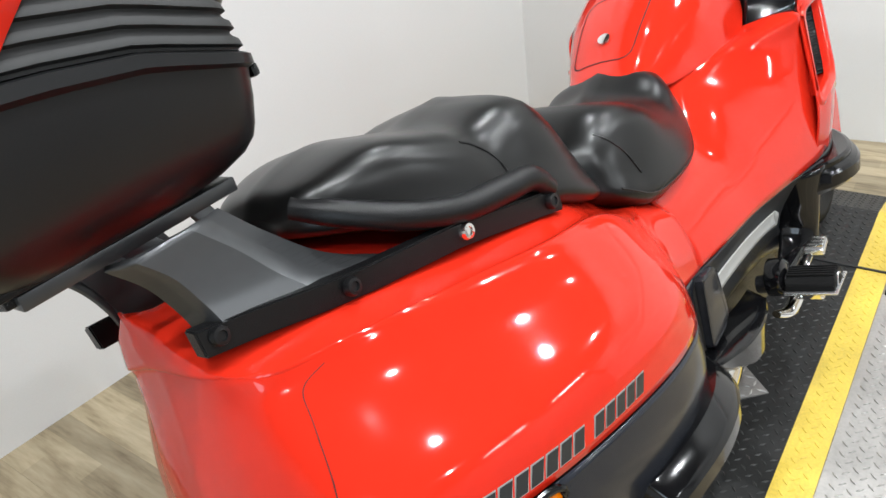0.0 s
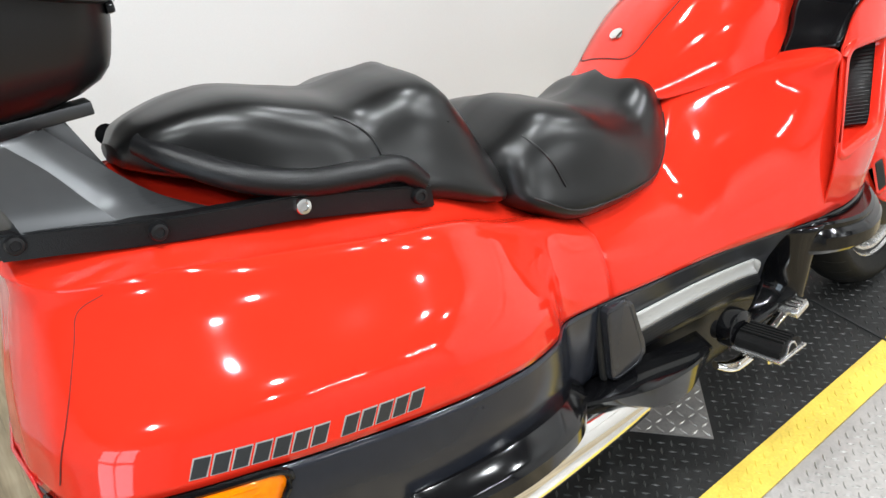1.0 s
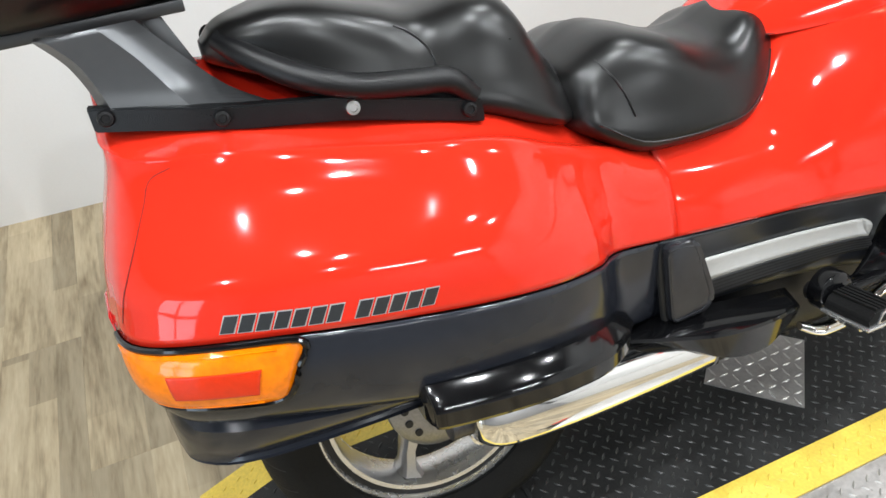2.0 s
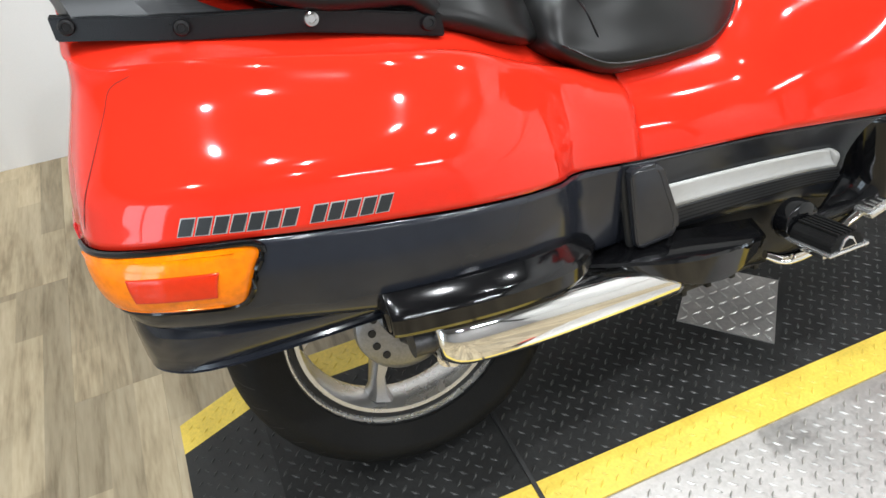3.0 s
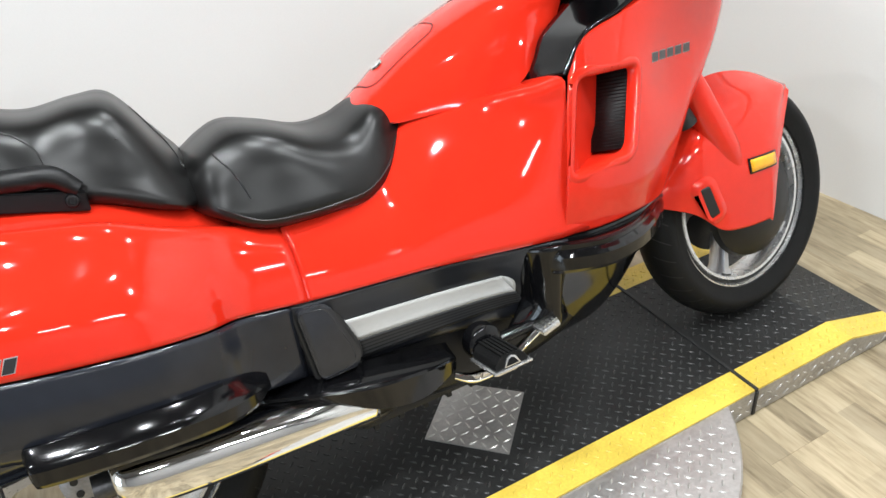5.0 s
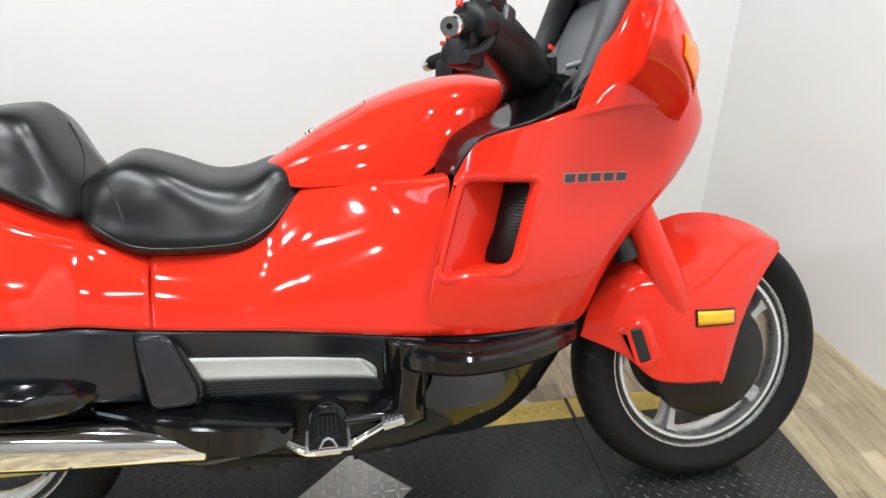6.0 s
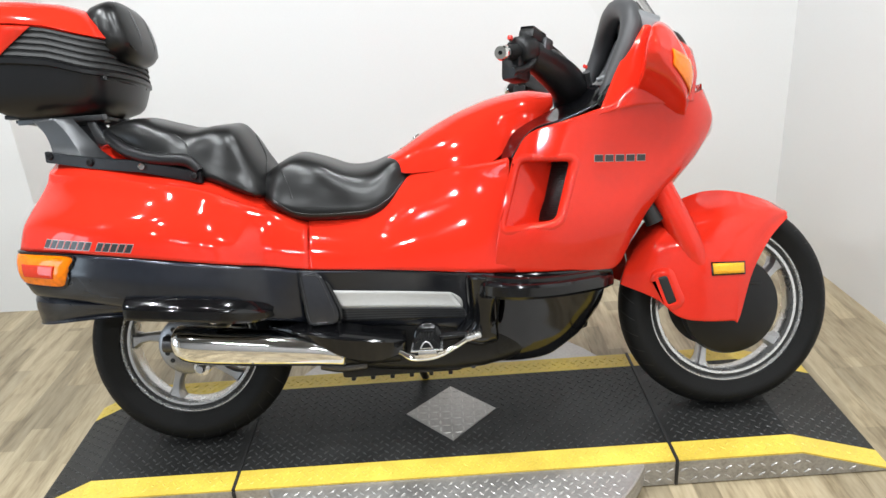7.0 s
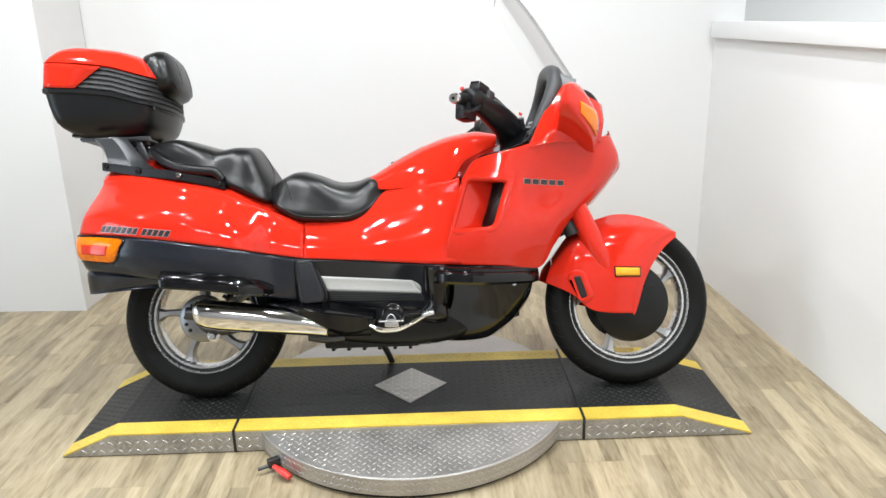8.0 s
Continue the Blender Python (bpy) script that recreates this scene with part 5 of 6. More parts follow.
# -- graphite middle panel, trim, flap --
def mid_grid():
    xs = (0.365, 0.40, 0.438, 0.458, 0.55, 0.65, 0.75, 0.81, 0.885)
    wt = (0.187, 0.190, 0.194, 0.196, 0.202, 0.209, 0.226, 0.240, 0.264)
    wm = (0.170, 0.167, 0.161, 0.159, 0.157, 0.159, 0.166, 0.181, 0.226)
    wl = (0.146, 0.145, 0.142, 0.140, 0.139, 0.141, 0.147, 0.159, 0.188)
    zl = (0.352, 0.350, 0.346, 0.344, 0.336, 0.328, 0.318, 0.308, 0.295)
    return [[(x, w, edge_z(x) - 0.004) for x, w in zip(xs, wt)], [(x, 0.58 * a + 0.42 * w, edge_z(x) - 0.035) for x, a, w in zip(xs, wt, wm)], [(x, w - 0.001, 0.5 * (edge_z(x) + z) - 0.01) for x, w, z in zip(xs, wm, zl)],
            [(x, w, z) for x, w, z in zip(xs, wl, zl)], [(x, w - 0.03, z - 0.012) for x, w, z in zip(xs, wl, zl)]]


MID = mid_grid()
mid = pair("middle_fairing", lambda s: surf(MID, 6, 6, s), MIDGREY, "satin graphite middle fairing", thick=0.004)
MID_SKIN = tree_of(MID, 6, 6)
strip = patch(MID_SKIN, [(0.449, 0.438), (0.770, 0.415), (0.802, 0.368), (0.470, 0.386)], 24, 6, 0.0045)
fan = [strip.verts.new(on_skin(MID_SKIN, 0.770 + 0.032 * t + 0.018 * math.sin(math.pi * min(1.0, t * 0.85 + 0.15)) * (1 - 0.3 * t) - 0.008 * (1 - t) ** 4, 0.415 - 0.047 * t, 0.0045)) for t in np.linspace(0, 1, 9)]
back = [strip.verts.new(on_skin(MID_SKIN, 0.7695 + 0.032 * t, 0.415 - 0.047 * t, 0.0045)) for t in np.linspace(0, 1, 9)]
for k in range(8):
    strip.faces.new((back[k], back[k + 1], fan[k + 1], fan[k]))
part("silver_strip", strip, SILVER, mid, "flat silver trim strip", 0.002)
panel = part("lined_panel", patch(MID_SKIN, [(0.470, 0.3865), (0.803, 0.3675), (0.818, 0.338), (0.476, 0.344)], 24, 6, 0.0042), RIBBED, mid, "dark grey finely lined panel", 0.001)
for k in range(5):
    z = 0.380 - 0.0074 * k
    part("line", ribbon(MID_SKIN, ((0.474 + 0.001 * k, z), (0.806 + 0.002 * k, z - 0.019 + 0.0024 * k)), 0.0022, 0.0058), PLASTIC, panel)
flap_o = rounded([(0.372, 0.494), (0.429, 0.489), (0.468, 0.378), (0.463, 0.346), (0.388, 0.342)], 0.014, 3)


def flap(s):
    bm = plate(flap_o, -0.016, 0.016, 0.007)
    bmesh.ops.transform(bm, matrix=Matrix.Translation((0, s * 0.186, 0)), verts=bm.verts)
    for v in bm.verts:
        v.co.y -= s * (0.49 - v.co.z) * 0.15
    return bm


flap_r = pair("footrest_flap", flap, FLAP, "dark grey folded passenger footrest cover")
# a black tube puts in the shade of the groove round the flap
part("flap_groove", tube([(0.420 + (x - 0.420) * 1.07, -0.182 + (0.49 - z) * 0.15, 0.417 + (z - 0.417) * 1.04) for x, z in flap_o + flap_o[:1]], 0.006, 8, 1), HOSE, flap_r, "black ring for the shaded groove round the flap")
part("flap_rim", tube([(x, -0.2005 + (0.49 - z) * 0.15, z) for x, z in [(0.381 + (x - 0.38) * 0.86, 0.418 + (z - 0.418) * 0.9) for x, z in flap_o + flap_o[:1]]], 0.0022, 6, 1), FLAP, flap_r)

# -- guard bars --
def guard_rear(s):
    rows = []
    for x, w, z, h in ((-0.062, 0.284, 0.446, 0.024), (-0.057, 0.302, 0.4455, 0.0255), (-0.042, 0.313, 0.444, 0.027), (0.06, 0.322, 0.436, 0.027), (0.14, 0.314, 0.427, 0.027), (0.21, 0.290, 0.415, 0.027), (0.262, 0.250, 0.404, 0.024), (0.298, 0.208, 0.397, 0.012)):
        rows.append([(x, w - 0.044, z + h * 1.0), (x, w - 0.026, z + h * 0.98), (x, w - 0.023, z + h * 0.90), (x, w - 0.006, z + h * 0.35), (x, w - 0.003, z + h * 0.20), (x, w, z - h * 0.1), (x, w - 0.003, z - h * 0.9), (x, w - 0.008, z - h * 1.15), (x, w - 0.05, z - h * 1.25)])
    return cap_holes(surf(rows, 5, 1, s))


pair("rear_guard", guard_rear, GLOSS, "glossy black rear crash guard", angle=20)


def guard_front(s):
    rows = []
    for x, w, z, h in ((0.822, 0.200, 0.430, 0.020), (0.838, 0.244, 0.432, 0.028), (0.872, 0.290, 0.430, 0.027), (0.945, 0.312, 0.424, 0.026), (1.03, 0.292, 0.420, 0.025), (1.11, 0.244, 0.418, 0.025), (1.18, 0.186, 0.416, 0.024), (1.215, 0.150, 0.416, 0.020)):
        rows.append([(x, w - 0.06, z + h * 1.15), (x, w - 0.020, z + h * 1.15), (x, w - 0.013, z + h * 1.0), (x, w - 0.014, z + h * 0.66), (x, w - 0.004, z + h * 0.42), (x, w, z + h * 0.15), (x, w - 0.003, z - h * 0.75), (x, w - 0.012, z - h * 1.05), (x, w - 0.06, z - h * 1.1)])
    return cap_holes(surf(rows, 5, 1, s))


fg = pair("front_guard", guard_front, GLOSS, "glossy black front crash guard", angle=20)
part("guard_bolt", lathe([(0.0, -0.006), (0.008, -0.005), (0.011, 0.0)], 16), CHROME, fg).matrix_local = Matrix.Translation((1.125, -0.166, 0.390))
part("guard_lip", tube([(0.88, -0.246, 0.458), (0.97, -0.252, 0.453), (1.08, -0.227, 0.448), (1.205, -0.155, 0.437)], 0.006, 8), GLOSS, fg)


def leg(s):
    rows = [[(x, w, z) for x, w, z in r] for r in (
        ((0.800, 0.180, 0.466), (0.812, 0.232, 0.464), (0.850, 0.268, 0.460), (0.905, 0.262, 0.455)),
        ((0.808, 0.175, 0.405), (0.822, 0.225, 0.402), (0.858, 0.250, 0.400), (0.898, 0.222, 0.398)),
        ((0.812, 0.172, 0.345), (0.826, 0.216, 0.340), (0.856, 0.236, 0.336), (0.888, 0.200, 0.334)),
        ((0.772, 0.170, 0.296), (0.795, 0.200, 0.290), (0.845, 0.225, 0.286), (0.888, 0.205, 0.288)),
        ((0.778, 0.140, 0.280), (0.800, 0.165, 0.270), (0.845, 0.185, 0.264), (0.885, 0.170, 0.268)))]
    return surf(rows, 5, 5, s)


pair("guard_leg", leg, GLOSS, "glossy black fairing leg", thick=0.006)

# -- lower cowl --
LOWCOWL = [[(0.905, 0.200, 0.415), (0.985, 0.204, 0.408), (1.08, 0.184, 0.402), (1.155, 0.150, 0.402), (1.198, 0.125, 0.41)],
           [(0.900, 0.158, 0.350), (0.985, 0.160, 0.335), (1.08, 0.146, 0.325), (1.148, 0.118, 0.325), (1.185, 0.095, 0.345)],
           [(0.875, 0.116, 0.270), (0.975, 0.118, 0.250), (1.06, 0.108, 0.245), (1.118, 0.086, 0.258), (1.150, 0.066, 0.285)],
           [(0.815, 0.082, 0.205), (0.93, 0.078, 0.192), (1.03, 0.070, 0.198), (1.080, 0.056, 0.222), (1.110, 0.042, 0.25)],
           [(0.80, 0.0, 0.195), (0.92, 0.0, 0.180), (1.02, 0.0, 0.185), (1.085, 0.0, 0.21), (1.115, 0.0, 0.245)]]
part("lower_cowl", surf(LOWCOWL, 6, 6), GLOSS, bike, "glossy black lower engine cowl", 0.004)
part("engine", body([(0.30, [(0.10, 0.25), (0.12, 0.33), (0.10, 0.42), (0.0, 0.45)]), (0.55, [(0.11, 0.20), (0.13, 0.30), (0.11, 0.44), (0.0, 0.48)]), (0.85, [(0.11, 0.19), (0.13, 0.30), (0.13, 0.44), (0.0, 0.50)]), (1.15, [(0.07, 0.27), (0.10, 0.33), (0.10, 0.42), (0.0, 0.48)])], 4, 4), PLASTIC, bike, "black engine block hidden in the fairing")
part("fairing_frame", body([(-0.28, [(0.08, 0.46), (0.12, 0.52), (0.10, 0.62), (0.0, 0.66)]), (0.1, [(0.12, 0.45), (0.16, 0.52), (0.14, 0.60), (0.0, 0.66)]), (0.6, [(0.12, 0.42), (0.14, 0.50), (0.10, 0.60), (0.0, 0.62)]), (0.95, [(0.12, 0.42), (0.14, 0.55), (0.12, 0.70), (0.0, 0.74)]), (1.25, [(0.10, 0.55), (0.12, 0.65), (0.12, 0.80), (0.0, 0.84)])], 4, 4), PLASTIC, bike, "black inner frame")

# -- muffler, side cover, pegs --
def muffler_skin(s):
    rows = []
    for x, w, zt, zb in ((0.022, 0.205, 0.350, 0.300), (0.030, 0.222, 0.362, 0.286), (0.07, 0.232, 0.362, 0.270), (0.18, 0.226, 0.348, 0.256), (0.30, 0.212, 0.328, 0.244), (0.41, 0.195, 0.306, 0.232), (0.472, 0.180, 0.282, 0.222)):
        c, h = (zt + zb) / 2, (zt - zb) / 2
        rows.append([(x + 0.0, w - 0.055, zt + 0.004), (x, w - 0.030, zt), (x, w - 0.008, c + 0.72 * h), (x, w, c + 0.1 * h), (x, w - 0.010, c - 0.65 * h), (x, w - 0.030, zb), (x, w - 0.055, zb - 0.002)])
    return surf(rows, 6, 6, s)


pair("muffler_shield", muffler_skin, CHROME, "polished chrome exhaust shield", thick=0.004)
part("muffler", tube([(0.035, -0.165, 0.318), (0.15, -0.165, 0.305), (0.33, -0.155, 0.285), (0.47, -0.145, 0.262), (0.62, -0.13, 0.25)], [0.045, 0.05, 0.045, 0.038, 0.03], 16, 5), PLASTIC, bike, "black exhaust silencer")
part("tailpipe", tube([(0.05, -0.175, 0.318), (-0.01, -0.178, 0.322)], [0.024, 0.022], 16), STEEL, bike, "dark tailpipe")


def heat_cover(s):
    rows = [[(0.27, 0.120, 0.352), (0.36, 0.150, 0.350), (0.46, 0.162, 0.345), (0.56, 0.160, 0.327), (0.640, 0.150, 0.309)],
            [(0.27, 0.150, 0.344), (0.36, 0.188, 0.333), (0.46, 0.208, 0.313), (0.56, 0.203, 0.299), (0.642, 0.180, 0.287)],
            [(0.272, 0.152, 0.341), (0.362, 0.190, 0.329), (0.461, 0.2095, 0.309), (0.56, 0.204, 0.295), (0.642, 0.181, 0.283)],
            [(0.31, 0.150, 0.326), (0.40, 0.190, 0.300), (0.474, 0.203, 0.262), (0.56, 0.192, 0.243), (0.642, 0.168, 0.258)],
            [(0.33, 0.120, 0.300), (0.42, 0.145, 0.262), (0.49, 0.160, 0.235), (0.56, 0.150, 0.229), (0.636, 0.135, 0.245)],
            [(0.33, 0.100, 0.300), (0.42, 0.110, 0.262), (0.49, 0.115, 0.236), (0.56, 0.110, 0.231), (0.636, 0.105, 0.247)]]
    return surf(rows, 1, 6, s)


pair("exhaust_cover", heat_cover, GLOSS, "glossy black lower side cover", thick=0.005, angle=14)
for s in (1, -1):
    prof = rounded([(0.664, 0.286), (0.736, 0.286), (0.732, 0.300), (0.718, 0.312), (0.682, 0.312), (0.668, 0.300)], 0.006, 3)
    arm = part("footpeg", plate(prof, s * 0.212, s * 0.300, 0.003), RUBBER, bike, "ribbed rubber footpeg")
    for k in range(5):
        part("peg_rib", box(0.005, 0.084, 0.006, pose(0.684 + 0.008 * k, s * 0.256, 0.3125, 0, 0, 0), 0.0015), RUBBER, arm)
    part("peg_rim", box(0.082, 0.096, 0.005, pose(0.700, s * 0.257, 0.2845, 0, 0, 0), 0.002), ALLOY, arm, "bright alloy peg base")
    part("peg_end", plate([(0.682, 0.289), (0.718, 0.289), (0.709, 0.306), (0.700, 0.310), (0.691, 0.306)], s * 0.2995, s * 0.303, 0.001), ALLOY, arm, "bright peg end")
    part("peg_face", plate([(0.687, 0.292), (0.713, 0.292), (0.706, 0.303), (0.700, 0.306), (0.694, 0.303)], s * 0.3028, s * 0.3045, 0.0005), RUBBER, arm, "dark rubber peg end face")
    part("peg_block", box(0.048, 0.060, 0.020, pose(0.700, s * 0.245, 0.272, 0, 0, 0), 0.005), CHROME, arm, "bright alloy peg block")
    part("peg_mount", tube([(0.70, s * 0.15, 0.285), (0.70, s * 0.22, 0.29)], 0.018, 12), STEEL, arm)
pedal = part("brake_pedal", tube([(0.625, -0.200, 0.262), (0.66, -0.212, 0.248), (0.72, -0.214, 0.250), (0.775, -0.214, 0.272), (0.81, -0.222, 0.292)], [0.010, 0.015, 0.014, 0.011, 0.010], 12, 6, 0.7), CHROME, bike, "bright brake pedal arm")
part("pedal_pad", box(0.042, 0.05, 0.014, pose(0.822, -0.228, 0.300, 0, -14, 0), 0.004), ALLOY, pedal, "ribbed alloy pedal pad")
for k in range(4):
    part("pad_rib", box(0.004, 0.046, 0.004, pose(0.809 + 0.009 * k, -0.228, 0.3075 + 0.0022 * k, 0, -14, 0), 0.001), CHROME, pedal)
hubcap = part("peg_plate", lathe([(0.0, -0.012), (0.030, -0.012), (0.036, -0.008), (0.038, 0.0), (0.038, 0.02)], 32), GLOSS, bike, "round black footpeg mount")
hubcap.location = (0.702, -0.196, 0.300)
part("pedal_shaft", tube([(0.735, -0.200, 0.296), (0.772, -0.203, 0.298), (0.812, -0.206, 0.300)], 0.012, 14), GLOSS, bike, "black pedal shaft")
part("side_stand", tube([(0.60, 0.12, 0.23), (0.66, 0.22, 0.10), (0.69, 0.275, 0.0)], [0.014, 0.012, 0.012], 10), STEEL, bike, "steel side stand")
sump = part("sump", box(0.34, 0.16, 0.05, pose(0.62, -0.02, 0.198, 0, 0, 0), 0.012), PLASTIC, bike, "dark engine sump")
for k in range(6):
    part("sump_rib", box(0.012, 0.15, 0.016, pose(0.48 + 0.055 * k, -0.02, 0.172, 0, 0, 0), 0.003), PLASTIC, sump)
part("drain_bolt", lathe([(0.0, -0.012), (0.009, -0.012), (0.011, 0.0)], 6), STEEL, sump).matrix_local = Matrix.Translation((0.82, -0.10, 0.19))
part("exhaust_joint", tube([(0.40, -0.11, 0.225), (0.46, -0.115, 0.215), (0.52, -0.10, 0.215)], 0.02, 12), STEEL, sump, "dark exhaust joint")

# -- wheels --
def wheel(name, x, radius, rim_r, width, label):
    hub = part(name, lathe([(0.012, -0.06), (0.03, -0.06), (0.04, -0.05), (0.045, 0.0), (0.04, 0.05), (0.03, 0.06), (0.012, 0.06)], 32, closed=True), ALLOY, bike, label)
    hub.location = (x, 0, radius)
    h, w = radius - rim_r, width / 2
    prof = []
    for a in np.linspace(-2.35, 2.35, 25):
        prof.append((radius - h * 0.56 + h * 0.56 * math.cos(a) if abs(a) < 1.6 else rim_r + (radius - h * 0.56 - rim_r) * (1 - (abs(a) - 1.6) / 0.75) + h * 0.56 * math.cos(1.6), w * (math.sin(a) if abs(a) < 1.57 else math.copysign(1.0 - (abs(a) - 1.57) * 0.28, a))))
    prof += [(rim_r - 0.004, w * 0.62), (rim_r - 0.004, -w * 0.62)]
    tyre = part("tyre", lathe(prof, 96, closed=True), RUBBER, hub, "black rubber tyre")
    grooves = bmesh.new()
    for k in range(36):
        a0 = k * math.tau / 36
        for s in (-1, 1):
            pts = []
            for t in np.linspace(0.25, 1.18, 7):
                r = radius - h * 0.56 + h * 0.563 * math.cos(t)
                ang = a0 + (0.5 if s > 0 else 0) * math.tau / 36 + (t - 0.25) * 0.09
                pts.append((r * math.cos(ang), s * w * 1.004 * math.sin(t), r * math.sin(ang)))
            last = None
            for i, p in enumerate(pts):
                ang = math.atan2(p[2], p[0]) + 0.0085
                r = math.hypot(p[0], p[2])
                now = [grooves.verts.new(p), grooves.verts.new((r * math.cos(ang), p[1], r * math.sin(ang)))]
                if last:
                    grooves.faces.new((last[0], last[1], now[1], now[0]))
                last = now
    tagged(part("tread_groove", grooves, HOSE, hub, "tyre tread grooves"), kind="stuff")
    half = [(0.006, 0.62), (0.007, 0.68), (-0.006, 0.69), (-0.010, 0.52), (-0.017, 0.50), (-0.020, 0.60), (-0.027, 0.59), (-0.031, 0.44), (-0.034, 0.20)]
    rp = [(rim_r + a, -w * b) for a, b in half] + [(rim_r + a, w * b) for a, b in reversed(half)]
    part("rim", lathe(rp, 96, closed=True), ALLOY, hub, "cast alloy rim")
    for sd in (-1, 1):
        part("rim_groove", lathe([(rim_r - 0.0095, sd * w * 0.56), (rim_r - 0.0175, sd * w * 0.55), (rim_r - 0.0175, sd * w * 0.49), (rim_r - 0.0095, sd * w * 0.49)], 72, closed=True), HOSE, hub, "dark painted groove")
    for k in range(5):
        a = k * math.tau / 5 + 0.35
        bm = bmesh.new()
        rings = []
        for r, ww, th in ((0.035, 0.026, 0.036), (0.08, 0.017, 0.028), (rim_r * 0.62, 0.012, 0.024), (rim_r - 0.05, 0.014, 0.026), (rim_r - 0.034, 0.024, 0.030)):
            sweep = a + 0.30 * (r / rim_r) ** 2
            d, n = Vector((math.cos(sweep), 0, math.sin(sweep))), Vector((-math.sin(sweep), 0, math.cos(sweep)))
            rings.append([bm.verts.new(d * r + n * ww * u + Vector((0, th * v, 0))) for u, v in ((-1, -0.55), (-0.6, -1), (0.6, -1), (1, -0.55), (1, 0.55), (0.6, 1), (-0.6, 1), (-1, 0.55))])
        for p, q in zip(rings, rings[1:]):
            for i in range(8):
                bm.faces.new((p[i], p[(i + 1) % 8], q[(i + 1) % 8], q[i]))
        bm.faces.new(rings[0])
        bm.faces.new(rings[-1])
        part("spoke", bm, SPOKE, hub)
    return hub


rear = wheel("rear_wheel", 0.012, 0.293, 0.203, 0.138, "rear wheel with a cast alloy rim and a black tyre")
front = wheel("front_wheel", 1.557, 0.302, 0.226, 0.122, "front wheel with a cast alloy rim and a black tyre")
front.rotation_euler = (0, 0, radians(STEER))
# rear hub plate, caliper, axle nut
plate_rear = lathe([(0.018, -0.070), (0.030, -0.074), (0.072, -0.070), (0.084, -0.062), (0.086, -0.050), (0.018, -0.048)], 40, closed=True)
hubplate = part("brake_plate", plate_rear, CASTGREY, bike, "cast alloy rear brake plate")
hubplate.location = (0.012, 0, 0.293)
# filled dark discs for the shade inside the plate's holes
for k in range(5):
    a = 2.2 + k * 0.42
    o = part("hole_shade", lathe([(0.0, -0.0735), (0.0065, -0.0735), (0.0075, -0.066)], 14), HOSE, hubplate)
    o.location = (0.060 * math.cos(a), 0, 0.060 * math.sin(a))
nut = part("axle_nut", lathe([(0.0, -0.022), (0.010, -0.022), (0.013, -0.016), (0.015, -0.002), (0.022, 0.0), (0.022, 0.02)], 24), CHROME, bike, "chrome axle nut")
nut.location = (0.062, -0.112, 0.235)
part("swingarm", tube([(0.012, -0.085, 0.300), (0.06, -0.095, 0.262), (0.16, -0.098, 0.27), (0.34, -0.09, 0.30)], [0.03, 0.028, 0.026, 0.03], 12, 5), STEEL, bike, "dark steel swingarm")
# black dish on the front hub
dish = lathe([(0.0, -0.092), (0.06, -0.090), (0.11, -0.082), (0.136, -0.068), (0.142, -0.052), (0.13, -0.048), (0.0, -0.05)], 56, closed=True)
part("disc_cover", dish, PLASTIC, front, "dark grey brake disc cover")
part("cover_slot", box(0.045, 0.004, 0.010, pose(0.055, -0.089, 0.062, 0, 4, 0), 0.002), GLOSS, front, "black slot in the cover")
bm = lathe([(0.0, 0.092), (0.06, 0.090), (0.11, 0.082), (0.136, 0.068), (0.142, 0.052), (0.13, 0.048), (0.0, 0.05)], 56, closed=True)
part("disc_cover", bm, PLASTIC, front, "dark grey brake disc cover")

# -- front fender --
FEND = [[(1.247, 0.082, 0.386), (1.334, 0.112, 0.344), (1.396, 0.124, 0.290), (1.460, 0.130, 0.275), (1.540, 0.129, 0.271), (1.558, 0.128, 0.275), (1.603, 0.118, 0.400), (1.668, 0.088, 0.488), (1.735, 0.050, 0.538)],
        [(1.258, 0.082, 0.420), (1.335, 0.120, 0.430), (1.400, 0.132, 0.420), (1.468, 0.137, 0.420), (1.542, 0.136, 0.412), (1.568, 0.132, 0.410), (1.612, 0.114, 0.462), (1.676, 0.078, 0.520), (1.737, 0.040, 0.545)],
        [(1.272, 0.062, 0.445), (1.345, 0.096, 0.520), (1.410, 0.108, 0.535), (1.480, 0.108, 0.546), (1.530, 0.107, 0.548), (1.582, 0.101, 0.548), (1.628, 0.088, 0.552), (1.690, 0.062, 0.560), (1.740, 0.032, 0.553)],
        [(1.282, 0.0, 0.464), (1.355, 0.0, 0.558), (1.425, 0.0, 0.596), (1.495, 0.0, 0.620), (1.540, 0.0, 0.625), (1.590, 0.0, 0.621), (1.642, 0.0, 0.608), (1.700, 0.0, 0.585), (1.745, 0.0, 0.558)]]

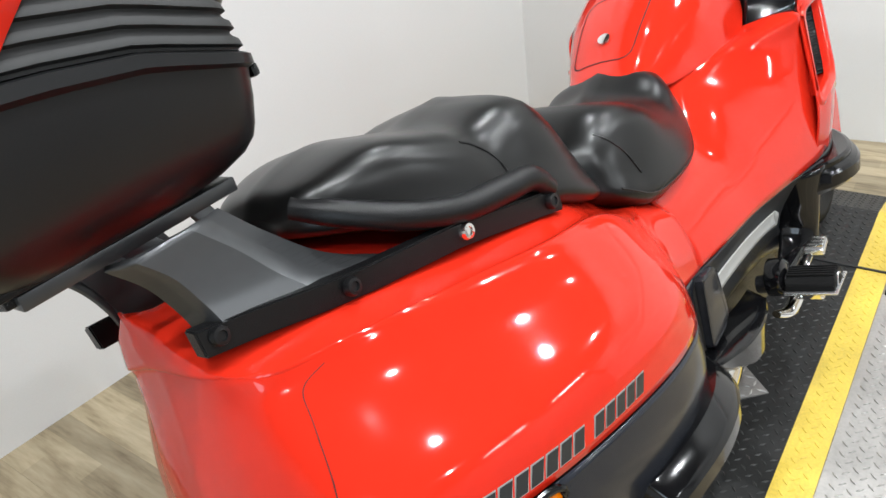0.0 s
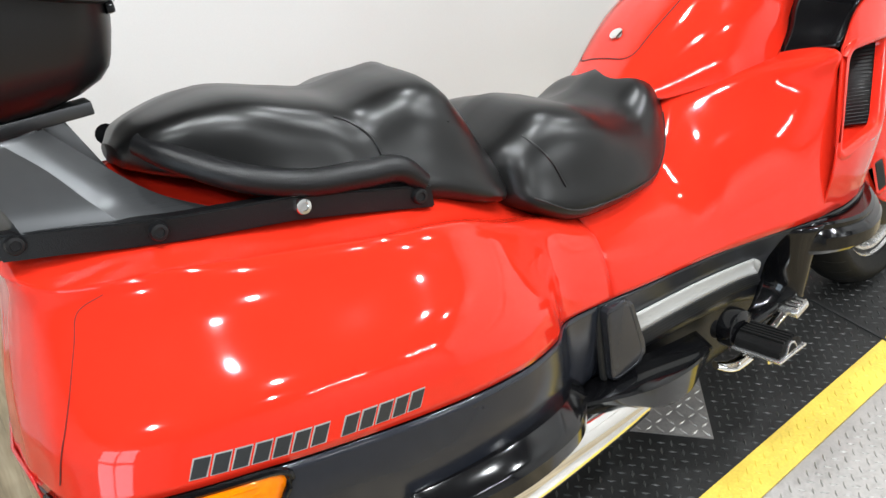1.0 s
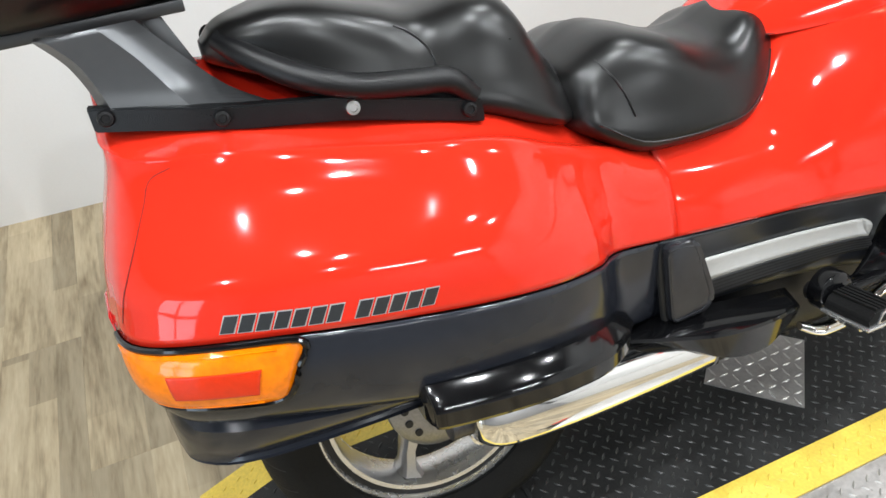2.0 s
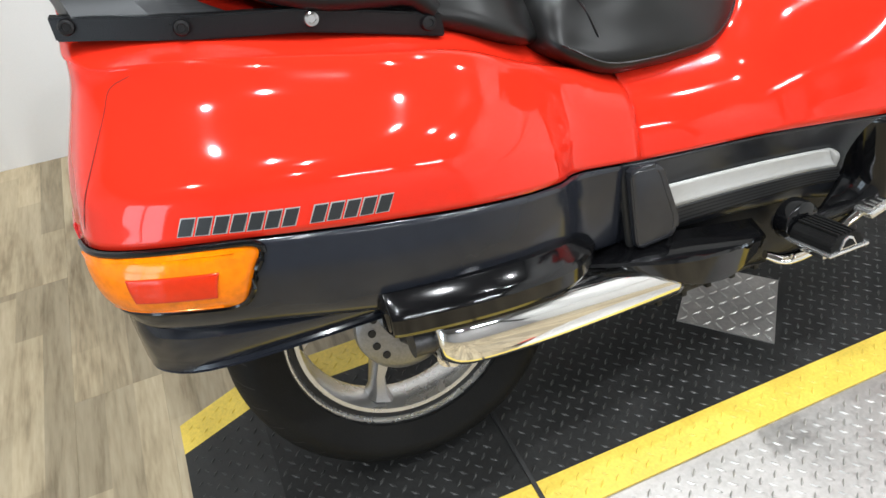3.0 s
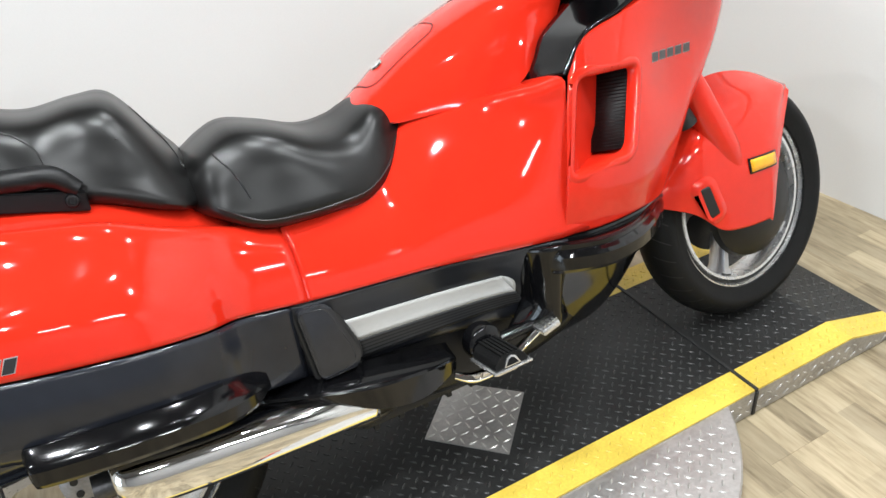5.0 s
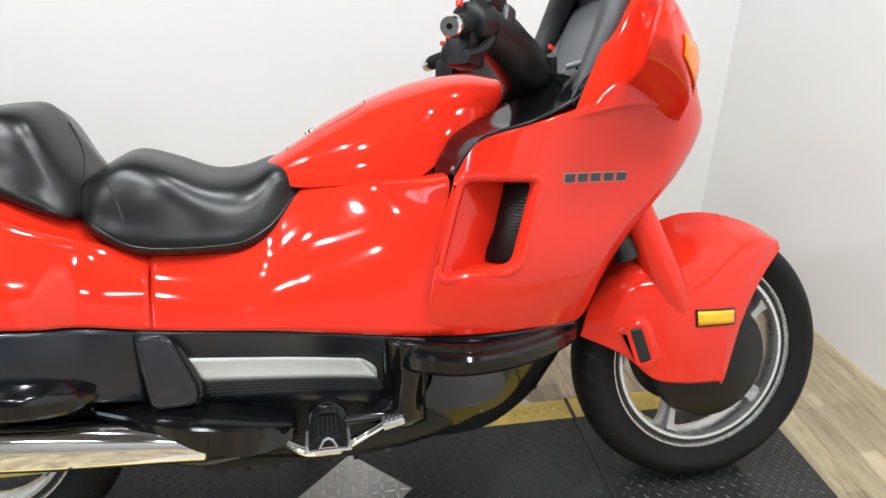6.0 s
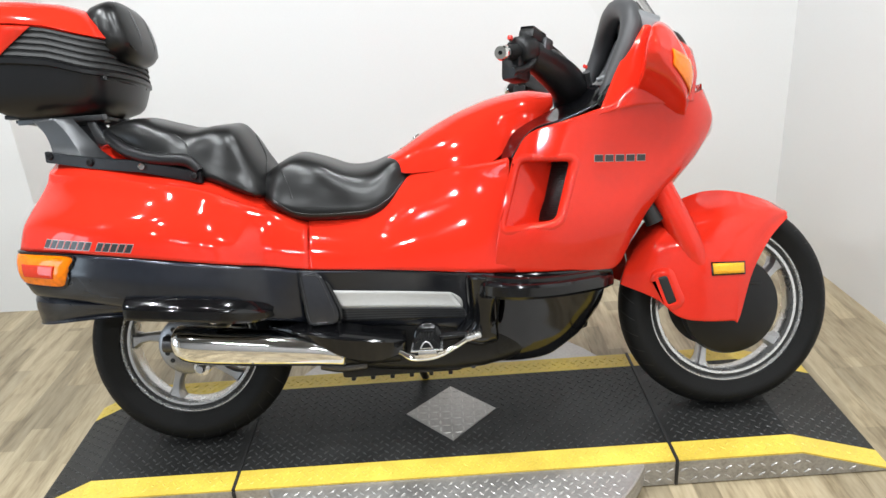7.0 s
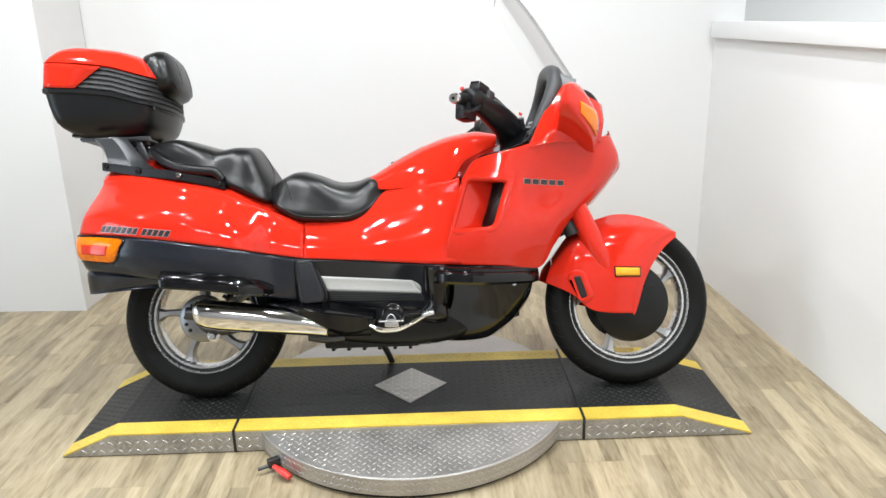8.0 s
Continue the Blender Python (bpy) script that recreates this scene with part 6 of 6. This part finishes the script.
fender = part("front_fender", surf(FEND, 24, 18), RED, bike, "glossy red front fender covering the wheel's sides", 0.004)
FEND_SKIN = tree_of(FEND, 24, 18)
for s in (1, -1):
    flip = (lambda b: b) if s == -1 else mirrored
    part("fork_cover", flip(tube([(1.364, -0.098, 0.660), (1.382, -0.100, 0.610), (1.410, -0.102, 0.545), (1.440, -0.104, 0.480), (1.466, -0.103, 0.420), (1.490, -0.098, 0.370)], [0.036, 0.041, 0.043, 0.042, 0.033, 0.014], 18, 6, 0.9)), RED, fender, "red fork cover", angle=60)
    VO = rounded([(1.343, 0.404), (1.363, 0.408), (1.388, 0.337), (1.368, 0.328)], 0.006, 4)
    vent = part("fender_vent", flip(collar(FEND_SKIN, VO, ((0.030, -0.003), (0.018, 0.006), (0.009, 0.0085), (0.003, 0.0085), (0.0, 0.0065), (-0.001, 0.0005)))), RED, fender, "raised vent rim", angle=60)
    # the fender is not cut; a black sheet gives the slot's inner shade
    part("vent_slot", flip(patch(FEND_SKIN, [(1.342, 0.405), (1.364, 0.409), (1.389, 0.336), (1.367, 0.327)], 8, 12, 0.0065)), MESHBLACK, vent, "black sheet for the shaded inside of the vent slot", 0.002)
    frame_ = part("side_reflector", flip(patch(FEND_SKIN, [(1.483, 0.438), (1.577, 0.434), (1.576, 0.399), (1.484, 0.401)], 6, 3, 0.003)), GLOSS, fender, "amber side reflector in a black frame", 0.006)
    part("reflector_lens", flip(patch(FEND_SKIN, [(1.487, 0.434), (1.573, 0.430), (1.572, 0.403), (1.488, 0.405)], 6, 3, 0.0065)), YELLOWREFLECT, frame_, "amber reflector", 0.002)
    part("fork_leg", flip(tube([(1.33, -0.10, 0.70), (1.42, -0.10, 0.50), (1.53, -0.095, 0.31)], 0.024, 12)), STEEL, bike, "fork leg")
    part("fork_gaiter", flip(tube([(1.318, -0.105, 0.615), (1.345, -0.105, 0.555)], [0.02, 0.026], 12)), HOSE, bike, "black fork gaiter")
part("wheel_arch", surf([[(1.20, 0.17, 0.47), (1.255, 0.15, 0.56), (1.31, 0.12, 0.63)], [(1.205, 0.0, 0.48), (1.265, 0.0, 0.58), (1.33, 0.0, 0.65)]], 4, 4), PLASTIC, bike, "black inner wheel arch", 0.004)


# ---- the floor: oak planks ----
FX0, FX1, FY0, FY1 = -3.3, 2.6, -4.2, 1.7
bm = box(FX1 - FX0, FY1 - FY0, 0.05, Matrix.Translation(((FX0 + FX1) / 2, (FY0 + FY1) / 2, FLOOR - 0.0305)))
floor = solid("floor", bm, material("plank_joint", (0.30, 0.24, 0.15), 0.8), "light oak laminate plank floor", "floor", kind="structure", smooth=False)
PW, PL = 0.19, 1.22
e = 0.0003


def plank(length):
    bm = bmesh.new()
    a = [bm.verts.new((x, y, 0.0048)) for x, y in ((0, 0), (PW, 0), (PW, length), (0, length))]
    b = [bm.verts.new((x, y, 0.0055)) for x, y in ((e, e), (PW - e, e), (PW - e, length - e), (e, length - e))]
    bm.faces.new(b)
    for i in range(4):
        bm.faces.new((a[i], a[(i + 1) % 4], b[(i + 1) % 4], b[i]))
    return mesh_of(bm, "plank", PLANK, False)


plank_mesh = plank(PL)
for i in range(int((FX1 - FX0) / PW)):
    start = FY0 - PL * ((i * 0.37) % 1.0)
    for j in range(6):
        y = start + j * PL
        y0, y1 = max(y, FY0), min(y + PL, FY1)
        if y1 - y0 < 0.05:
            continue
        ob = new("plank", plank_mesh if y1 - y0 > PL - 0.001 else plank(y1 - y0))
        ob.parent = floor
        ob.location = (FX0 + i * PW, y0, FLOOR - 0.0055)
